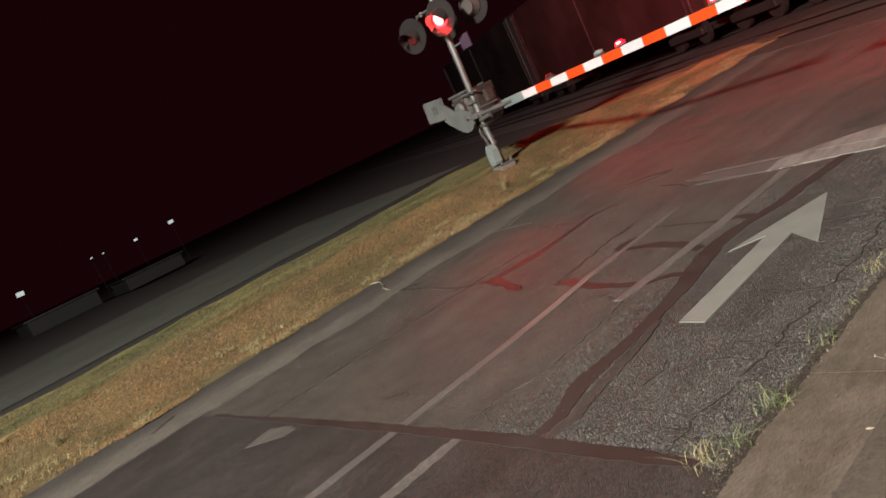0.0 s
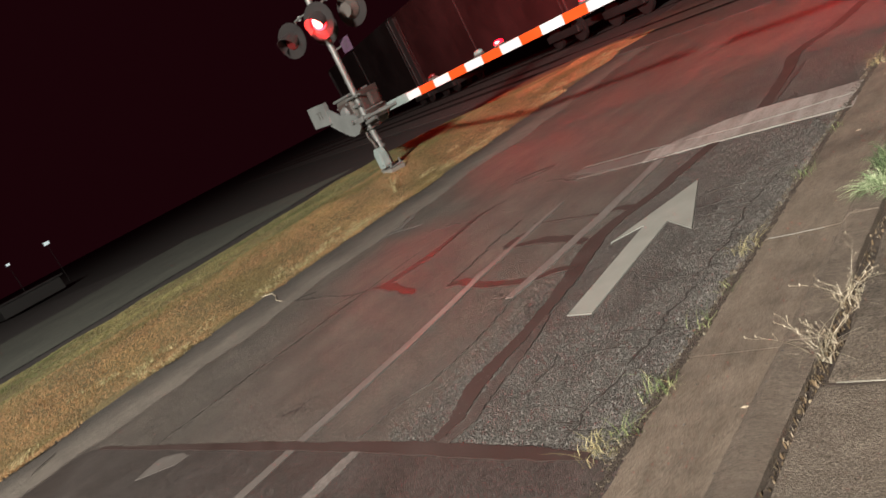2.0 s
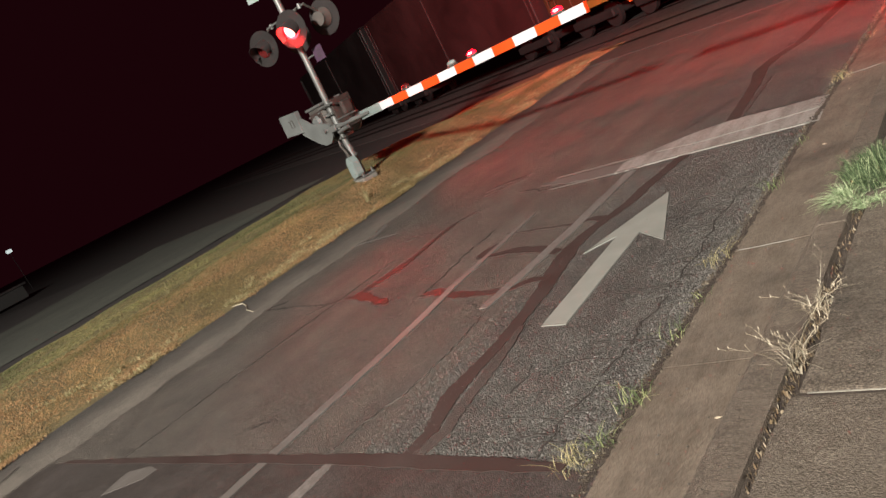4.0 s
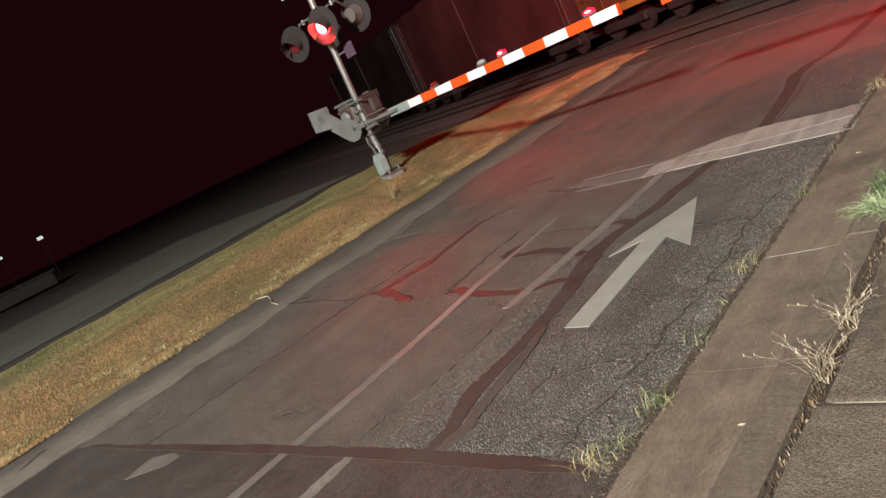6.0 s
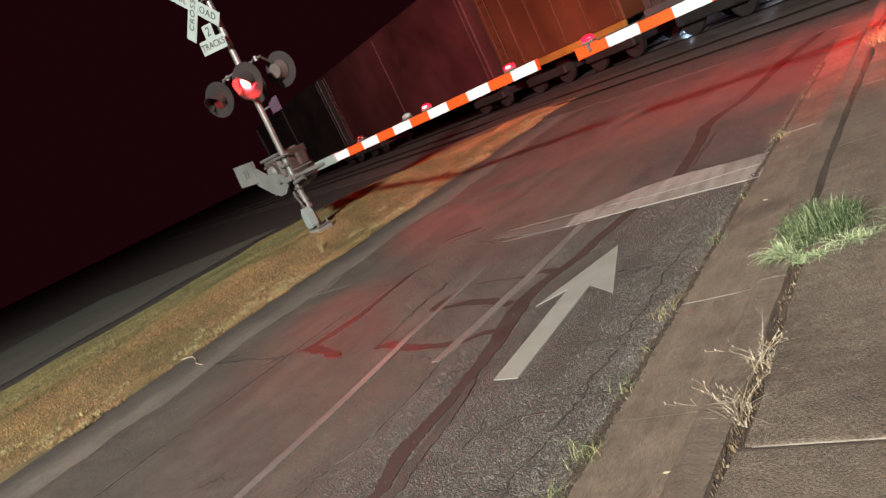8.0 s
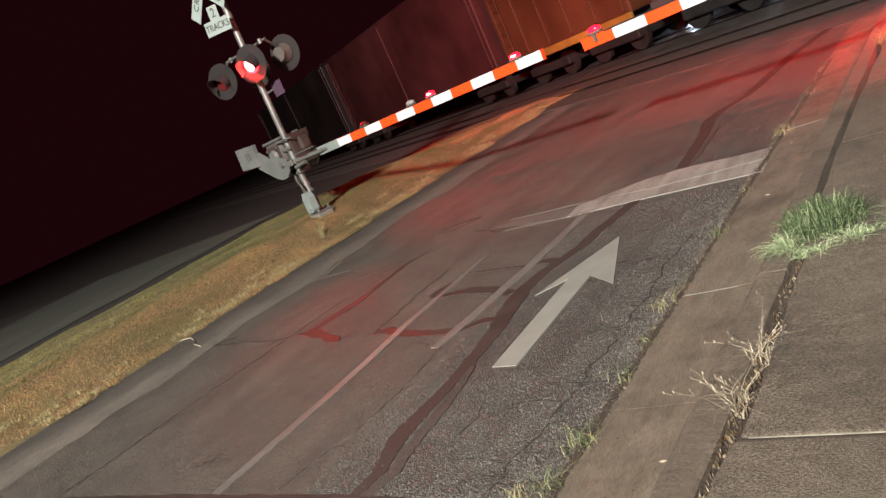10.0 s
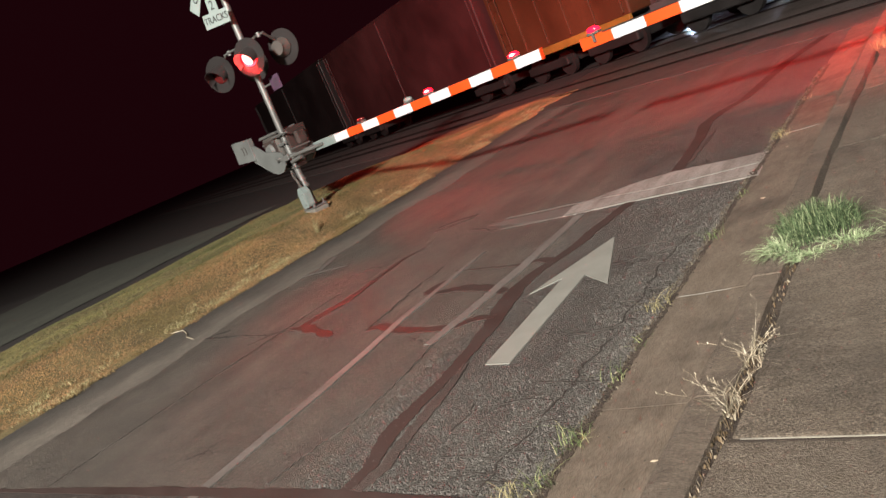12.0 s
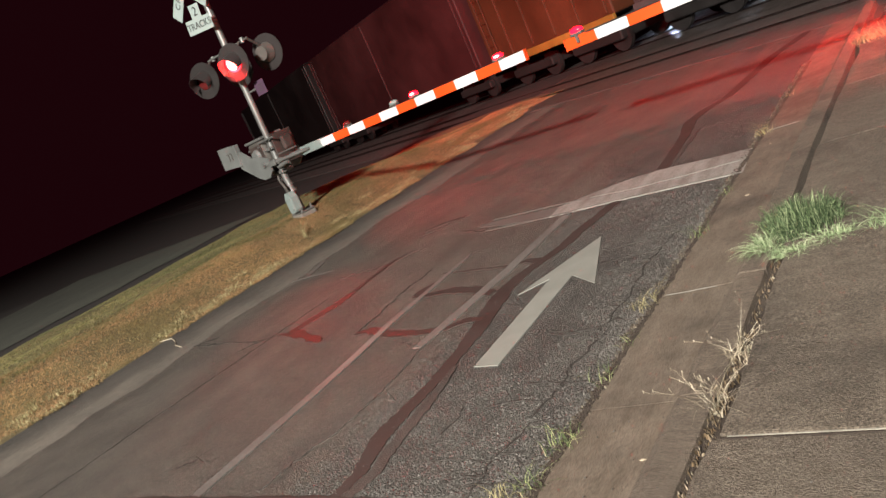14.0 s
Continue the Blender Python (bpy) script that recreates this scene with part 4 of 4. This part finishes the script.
    for s, lit in arm_lamps:
        x = tip - STRIPE * s
        bm = bmesh.new()
        box(bm, (0.15, 0.085, 0.035), pose(x, 0, 1.066), 0.008)
        box(bm, (0.03, 0.03, 0.10), pose(x, 0.035, 1.02))
        al = p("arm_lamp", bm, M_CASE, g)
        bm = bmesh.new()
        bmesh.ops.create_uvsphere(bm, u_segments=16, v_segments=10, radius=0.062, matrix=pose(x, 0, 1.10) @ Matrix.Diagonal((1.35, 0.9, 0.62, 1)))
        if lit:
            bq = bmesh.new()
            bmesh.ops.create_uvsphere(bq, u_segments=14, v_segments=8, radius=0.034, matrix=pose(x + 0.012, -0.036, 1.104) @ Matrix.Diagonal((1.3, 0.8, 0.5, 1)))
            p("bulb", bq, M_BULB, al, "glaring red-white lamp", True)
        p("lens", bm, M_TIPLENS if lit else M_PALE if lit is None else M_LENS_OFF, al, "lit red lens" if lit else "pale lens cover" if lit is None else "unlit red lens", True)
    p("arm_lamp_cable", made(tube, (1.4, 0.031, 1.045), (tip - 0.3, 0.031, 1.045), 0.008, None, 6), M_DARK, arm)

    # flashing lamps on a cross arm
    turned = pose(0, 0, 0, 0, 0, 6)
    bm = made(tube, (-0.56, -0.04, 3.02), (0.56, 0.04, 3.02), 0.018, None, 12)
    for x in (-0.46, 0.46):
        tube(bm, (x, 0.0, 2.98), (x, 0.0, 3.06), 0.034, None, 12)
    bm.transform(turned)
    p("cross_arm", bm, M_GALV, g, "", True)
    p("lamp_bracket", made(box, (0.17, 0.17, 0.12), pose(0, 0, 3.02), 0.02), M_GALV)
    for face, lits in ((-1, lit_front), (1, lit_back)):
        for x, lit in zip((-0.46, 0.46), lits):
            y = -0.35 if face < 0 else 0.40
            z = 2.72
            aim = turned @ Matrix.Translation((x, y, 0)) @ pose(0, 0, 0, 0, 0, 14) @ Matrix.Translation((-x, -y, 0))
            disc = made(tube, (x, y, z), (x, y + face * 0.012, z), 0.305, None, 40)
            disc.transform(aim)
            d = p("lamp_backing", disc, M_BACK, g, "round black lamp backing", True)
            bm = bmesh.new()
            tube(bm, (x, y - face * 0.02, z), (x, y - face * 0.16, z), 0.165, 0.11, 24)
            tube(bm, (x, y - face * 0.16, z), (x, y - face * 0.18, z), 0.12, None, 24)
            tube(bm, (x, y - face * 0.10, z + 0.12), (x, 0, 3.02), 0.02, None, 8)
            bm.transform(aim)
            p("lamp_housing", bm, M_CASE, d, "grey lamp housing", True)
            bm = bmesh.new()
            bmesh.ops.create_uvsphere(bm, u_segments=28, v_segments=12, radius=0.15, matrix=pose(x, y + face * 0.02, z) @ Matrix.Diagonal((1, 0.22, 1, 1)))
            bm.transform(aim)
            p("lens", bm, M_LENS_ON if lit else M_LENS_OFF, d, "lit red lens" if lit else "unlit red lens", True)
            if lit:
                bm = bmesh.new()
                bmesh.ops.create_uvsphere(bm, u_segments=24, v_segments=12, radius=0.118, matrix=pose(x, y + face * 0.036, z) @ Matrix.Diagonal((1, 0.22, 1, 1)))
                bm.transform(aim)
                p("bulb", bm, M_BULB, d, "glaring red-white lamp", True)
            bm = bmesh.new()
            n = 22
            for k in range(n):
                quad = []
                for kk, dep in ((k, 0), (k + 1, 0), (k + 1, 1), (k, 1)):
                    a = radians(-25 + 230 * kk / n)
                    ln = 0.30 * dep * (0.55 + 0.45 * math.sin(max(0.0, min(math.pi, a))))
                    quad.append(bm.verts.new((x + 0.162 * math.cos(a), y + face * (0.012 + ln), z + 0.162 * math.sin(a) - 0.085 * dep)))
                bm.faces.new(quad)
            bmesh.ops.remove_doubles(bm, verts=bm.verts, dist=0.001)
            bmesh.ops.solidify(bm, geom=list(bm.faces), thickness=0.004)
            bm.transform(aim)
            p("hood", bm, M_HOOD, d, "black visor over the lens", True)
    p("bell", made(tube, (0, 0, 4.82), (0, 0, 4.98), 0.13, 0.05, 24), M_CASE, g, "", True)
    p("placard", made(box, (0.30, 0.012, 0.24), pose(0.42, 0.02, 2.22), 0.003), plain("placard_violet", (0.085, 0.05, 0.085), 0.4), g, "small dull violet placard")
    p("placard_bracket", made(box, (0.36, 0.03, 0.03), pose(0.18, 0.035, 2.24), 0.005), M_GALV)
    for k in range(3):
        p("placard_bar", made(box, (0.13, 0.004, 0.014), pose(0.44, 0.012, 2.27 - 0.05 * k)), M_CASE)

    # signs
    zc, yf = 4.24, -0.20
    face_m = pose(0, 0, 0, 0, 0, 14)
    buck_m = pose(0, 0, 0, 0, 0, 9)
    for ang, word in ((45, "RAIL   ROAD"), (-45, "CROSSING")):
        y = yf - (0.008 if ang < 0 else 0)
        blade = p("crossbuck_blade", made(box, (1.22, 0.006, 0.23), buck_m @ pose(-0.16, y, zc, 0, ang, 0), 0.0), M_SIGN, g, "white board with black letters")
        lt = lettering("letters", word, 0.16, buck_m @ pose(-0.16, y - 0.006, zc, 0, ang, 0), blade, M_INK, 1.18)
        lt.data.transform(tilt)
    ts = p("track_count_sign", made(box, (0.60, 0.006, 0.23), face_m @ pose(-0.14, yf, 3.545) @ pose(0, 0, 0, 0, 6, 0), 0.0), M_SIGN, g, "white sign for two tracks")
    p("number_plate", made(box, (0.23, 0.006, 0.22), face_m @ pose(-0.14, yf, 3.545) @ pose(0, 0, 0, 0, 6, 0) @ pose(0, 0, 0.223), 0.0), M_SIGN, ts)
    for word, size, z in (("TRACKS", 0.155, 0.0), ("2", 0.21, 0.215)):
        lt = lettering("letters", word, size, face_m @ pose(-0.14, yf - 0.006, 3.545) @ pose(0, 0, 0, 0, 6, 0) @ pose(0, 0, z), ts, M_INK)
        lt.data.transform(tilt)
    p("sign_strap", made(box, (0.16, 0.16, 0.04), pose(0, -0.07, 3.52), 0.008), M_GALV)
    p("sign_strap", made(box, (0.16, 0.16, 0.04), pose(0, -0.07, zc), 0.008), M_GALV)
    return g


gate("crossing_gate", (-10.04, 9.23, 0.385), -10.4, "lowered railroad crossing gate with striped arm, on a grass bank", True,
     (False, True), (False, False), [(1, True), (5, True), (6.1, None), (9, False)], 0.05)
gate("crossing_gate", (2.16, 6.93, 0.30), 169.6, "railroad crossing gate lowered, arm reaching over the stop line", False,
     (False, False), (True, False), [(0.45, True), (4.6, True), (8.6, False)], 0.0)
# the light of the lit signal lamps, boosted by fill that stands for red haze
# Narrow spot aimed to place the red glint on the tar.
lamp("signal_fill", "SPOT", (-9.72, 8.66, 3.10), 190, RED, 0.12, (-4.6, 3.9, 0.0), (30, 1.0))
lamp("signal_fill", "SPOT", (-9.80, 8.62, 3.16), 700, RED, 0.12, (-2.6, 9.2, 0.0), (70, 1.0))
# Added red fill for the train; this gate's rear lenses are unlit.
lamp("signal_fill", "SPOT", (-9.9, 9.75, 3.10), 1500, RED, 0.14, (-14.0, 26.0, 3.6), (76, 0.8))
lamp("signal_fill", "SPOT", (1.9, 6.60, 3.1), 4700, RED, 0.15, (-3.6, 12.5, 0.0), (102, 1.0))
# Added red fill towards the train; no lit lens faces this way.
lamp("signal_fill", "SPOT", (1.9, 6.93, 3.1), 3500, RED, 0.25, (-7.0, 24.0, 3.1), (112, 1.0))


# headlights of traffic that waits past the train and glints on the rails
for hx, hz in ((-5.8, 0.72), (-9.6, 0.80)):
    lamp("headlight", "SPOT", (hx, 31.0, hz), 60, (0.70, 0.80, 1.0), 0.05, (hx * 0.5, 15.5, 0.0), (30, 0.6))


# ---- far lamps on the dark skyline ----
def far_lamp(x, y, z, r):
    t = tagged(new("far_lamp"), "far white lamp on a pole across dark ground", "lamp", "far lamps")
    t.matrix_world = pose(x, y, 0)
    part("pole", made(tube, (0, 0, 0), (0, 0, z), 0.04, 0.02, 8), M_UNDER, t)
    part("head", made(box, (r * 1.4, r * 2.0, r * 1.3), pose(0.1, 0, z), 0.03), M_FARLAMP, t, "lit white lamp head")


for x, y, z, r in ((-79.2, 11.5, 3.76, 0.33), (-76.8, 22.4, 3.90, 0.17), (-75.7, 25.95, 4.06, 0.24), (-77.9, 18.2, 4.06, 0.10), (-77.6, 19.3, 4.02, 0.09)):
    far_lamp(x, y, z, r)


def shed(x, y, w, d, h):
    t = tagged(new("far_shed"), "low grey shed in the dark far off", "shed", "far sheds")
    t.matrix_world = pose(x, y, 0.1)
    m = plain("shed_paint", (0.028, 0.028, 0.027), 0.8, 0, 0.3, 2.0, 0.3)
    part("wall", made(box, (w, d, h), pose(0, 0, h / 2), 0.02), m, t)
    part("roof", made(box, (w + 0.4, d + 0.4, 0.15), pose(0, 0, h + 0.075), 0.02), M_DARK, t)


shed(-62, 10.5, 6, 5.0, 1.1)
shed(-60, 17.0, 5, 4.5, 0.9)


# ---- weeds and litter on the sidewalk side ----
def tuft(x, y, z, n, height, radius, lean, material, label, seed, width=0.0042):
    def place(r):
        a, q = r.uniform(0, 6.283), radius * r.random() ** 0.8
        return q * math.cos(a), q * math.sin(a) * 1.1, 0.0
    v, f = blades(n, place, height, width, lean, seed, 4)
    ob = raw("weed_tuft", v, f, material)
    ob.location = (x, y, z)
    return tagged(ob, label, "weed", "weeds")


def sprawl(x, y, z, n, rx, ry, low, high, reach, material, label, seed, width=0.0052, arc=(0, 360)):
    """A grass tuft whose blades rise from a mound and bend outwards; arc limits the side they fall to."""
    r = random.Random(seed)
    verts, faces = [], []
    for _ in range(n):
        a = radians(r.uniform(*arc))
        q = r.random() ** 0.6
        fx, fy = math.cos(a) * rx * q, math.sin(a) * ry * q
        b = a + r.gauss(0, 1.4)
        h = r.uniform(low, high) * (1.15 - 0.5 * q)
        out = reach * r.uniform(0.3, 1.0) * (0.35 + 0.65 * q)
        side = Vector((-math.sin(b), math.cos(b), r.uniform(-0.7, 0.7))).normalized() * width * r.uniform(0.5, 1.2) / 2
        droop = r.uniform(0.2, 0.75)
        s0 = len(verts)
        for k in range(5):
            f = k / 5
            c = Vector((fx + math.cos(b) * out * f ** 1.4, fy + math.sin(b) * out * f ** 1.4, h * (2 * f - f * f * (1 + droop))))
            w = side * (1 - 0.8 * f)
            verts += [tuple(c - w), tuple(c + w)]
        verts.append((fx + math.cos(b) * out, fy + math.sin(b) * out, max(0.004, h * (1 - droop))))
        for k in range(4):
            faces.append((s0 + 2 * k, s0 + 2 * k + 1, s0 + 2 * k + 3, s0 + 2 * k + 2))
        faces.append((s0 + 8, s0 + 9, s0 + 10))
    ob = raw("weed_tuft", verts, faces, material)
    ob.location = (x, y, z)
    return tagged(ob, label, "weed", "weeds")


# Shade of the core and light on the skirts are put into blade colours.
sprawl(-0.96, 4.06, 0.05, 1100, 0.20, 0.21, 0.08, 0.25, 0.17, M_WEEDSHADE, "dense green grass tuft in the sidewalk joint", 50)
sprawl(-1.09, 3.88, 0.045, 330, 0.10, 0.10, 0.05, 0.12, 0.20, M_WEEDPALE, "spreading pale green grass tuft over the curb", 52, 0.005, (130, 300))
sprawl(-0.80, 3.86, 0.05, 220, 0.11, 0.08, 0.04, 0.10, 0.17, M_WEEDPALE, "spreading pale green grass tuft along a slab edge", 51, 0.005, (210, 380))
sprawl(-0.96, 3.76, 0.045, 240, 0.09, 0.06, 0.03, 0.09, 0.15, M_WEEDPALE, "pale yellow-green grass at the foot of a tuft", 55, 0.005, (190, 350))
tuft(-0.55, 3.86, 0.05, 120, 0.13, 0.08, 1.5, M_WEEDPALE, "small green grass tuft in a slab joint", 53)
tuft(-0.92, 8.9, 0.10, 220, 0.20, 0.2, 1.7, M_EDGE, "dry pale grass clump beside the curb", 54)
for k, (x, y, n, h) in enumerate(((-1.71, 3.51, 110, 0.13), (-1.67, 2.27, 100, 0.12), (-1.65, 4.45, 70, 0.12), (-1.63, 6.63, 110, 0.16), (-1.68, 2.76, 60, 0.10),
                                  (-1.70, 1.99, 80, 0.11), (-1.78, 1.90, 130, 0.13), (-1.64, 5.2, 30, 0.08), (-1.66, 3.1, 30, 0.07), (-1.6, 7.9, 40, 0.1))):
    tuft(x, y, 0.0, n * 2 // 5, h * 0.9, 0.055 + 0.0003 * n, 1.6, M_WEED if k % 3 else M_EDGE, "thin grass tuft growing at the asphalt edge", 60 + k, 0.0032)


def dry_weed(x, y, z, n, height, seed):
    """A dead weed: thin bent stalks that fork, with small husks."""
    r = random.Random(seed)
    bm = bmesh.new()
    for _ in range(n):
        p0 = Vector((r.uniform(-0.02, 0.02), r.uniform(-0.03, 0.03), 0.006))
        a = r.uniform(0, 6.283)
        d = Vector((math.cos(a) * 0.75, math.sin(a) * 0.6, 1)).normalized()
        ln = height * r.uniform(0.5, 1.1)
        prev = p0
        for k in range(5):
            nxt = prev + d * ln / 5
            tube(bm, prev, nxt, 0.0014 - 0.0002 * k, 0.0012 - 0.0002 * k, 4, False)
            if k >= 2:
                e = (d + Vector((r.uniform(-0.7, 0.7), r.uniform(-0.7, 0.7), r.uniform(-0.1, 0.4)))).normalized()
                tube(bm, nxt, nxt + e * ln * 0.16, 0.0009, 0.0008, 4, False)
                bmesh.ops.create_icosphere(bm, subdivisions=1, radius=0.0016, matrix=Matrix.Translation(nxt + e * ln * 0.16) @ Matrix.Diagonal((1, 1, 4.5, 1)))
            prev = nxt
            d = (d + Vector((math.cos(a) * 0.09, math.sin(a) * 0.09, -0.03)) + Vector((r.uniform(-0.12, 0.12), r.uniform(-0.12, 0.12), 0))).normalized()
    bmesh.ops.create_icosphere(bm, subdivisions=2, radius=0.012, matrix=pose(0, 0, -0.010) @ Matrix.Diagonal((0.8, 1.2, 0.5, 1)))
    ob = part("dry_weed", bm, M_STRAW)
    ob.location = (x, y, z)
    return tagged(ob, "dead straw-coloured weed stalks in the sidewalk joint", "weed", "dead weeds")


dry_weed(-1.07, 2.44, 0.02, 7, 0.30, 70)
dry_weed(-1.05, 2.52, 0.02, 5, 0.16, 71)
dry_weed(-1.04, 2.84, 0.02, 6, 0.23, 72)
tuft(-1.06, 2.45, 0.015, 60, 0.10, 0.07, 1.9, M_STRAW, "dead straw-coloured grass in the sidewalk joint", 73, 0.004)
tuft(-1.04, 2.83, 0.015, 70, 0.09, 0.08, 2.0, M_STRAW, "dead straw-coloured grass in the sidewalk joint", 74, 0.004)

for k, (x, y, h) in enumerate(((-9.25, 8.35, 0.42), (-9.1, 3.4, 0.22), (-10.6, 5.2, 0.2), (-9.4, 0.9, 0.2))):
    tuft(x, y, rise(x, y), 26, h, 0.05, 1.2, M_EDGE, "few tall pale grass stalks on the bank", 120 + k, 0.008)

lr = random.Random(90)
lv, lf = [], []
for _ in range(620):
    y = lr.uniform(1.2, 4.2) if lr.random() < 0.6 else lr.gauss(2.5, 0.3)
    x = -1.055 + lr.gauss(0, 0.022)
    s = lr.uniform(0.002, 0.0055)
    a = lr.uniform(0, 6.28)
    k = len(lv)
    for q, ss in ((0, 1.3), (1.6, 0.5), (3.14, 1.2), (4.7, 0.5)):
        lv.append((x + math.cos(a + q) * s * ss, y + math.sin(a + q) * s * ss, 0.03 + lr.uniform(-0.03, 0.012)))
    lf.append((k, k + 1, k + 2, k + 3))
tagged(raw("leaf_litter", lv, lf, M_LITTER), "dry leaf bits gathered in the joint", "leaf litter", kind="stuff")
gv, gf = [], []
for _ in range(240):
    x, y = lr.uniform(-1.62, -0.1), lr.uniform(0.8, 9.0)
    z = 0.019 if x < -1.25 else 0.02 + curb_h(y)
    s = lr.uniform(0.002, 0.0055)
    k = len(gv)
    gv += [(x - s, y, z), (x + s * 0.4, y - s, z), (x + s, y + s * 0.6, z), (x - s * 0.2, y + s, z), (x, y, z + s)]
    gf += [(k, k + 1, k + 4), (k + 1, k + 2, k + 4), (k + 2, k + 3, k + 4), (k + 3, k, k + 4)]
tagged(raw("grit", gv, gf, M_CHIP), "small stones strewn over gutter and sidewalk", "grit", kind="stuff")
for x, y, z, a in ((-1.26, 2.13, 0.022, 20), (-1.50, 6.2, 0.016, 70), (-1.45, 5.0, 0.016, 10), (-0.85, 3.2, 0.055, 40)):
    ob = part("leaf", made(prism, [(-0.014, 0), (-0.003, 0.006), (0.014, 0.0015), (-0.001, -0.005)], 0, 0.002), M_LEAF)
    ob.matrix_world = pose(x, y, z, 8, 5, a)
    tagged(ob, "small dry pale leaf on the concrete", "leaf", "fallen leaves")


# dead stems blown on to the shoulder, and the pale lip of one slab
def stem(points, r, seed):
    bm = bmesh.new()
    for a, b in zip(points, points[1:]):
        tube(bm, (*a, 0.0), (*b, 0.0), r, None, 6)
    return tagged(part("dead_stem", bm, M_STRAW), "bent pale dead stem on the dirt shoulder", "plant stem", "dead stems")


stem([(-8.92, 4.81), (-8.69, 4.94), (-8.5, 4.95), (-8.2, 4.80), (-8.0, 4.66), (-7.71, 4.55)], 0.005, 1)
for yl in (3.592, 6.692):
    part("joint_lip", made(band, [(-1.61, yl), (-1.50, yl - 0.004), (-1.40, yl + 0.004), (-1.33, yl + 0.002)], [0.005, 0.003, 0.006, 0.002], 0.0105, 0.0145, 0.0015, int(yl * 10), 8), M_CAST, gutter, "pale edge strip of a gutter length")
part("joint_lip", made(box, (1.40, 0.008, 0.010), pose(-0.27, 2.224, 0.0375), 0.002), plain("pale_lip", (0.26, 0.25, 0.21), 0.9, 0, 0.3, 20.0, 0.4), pavement, "pale edge strip of a slab")
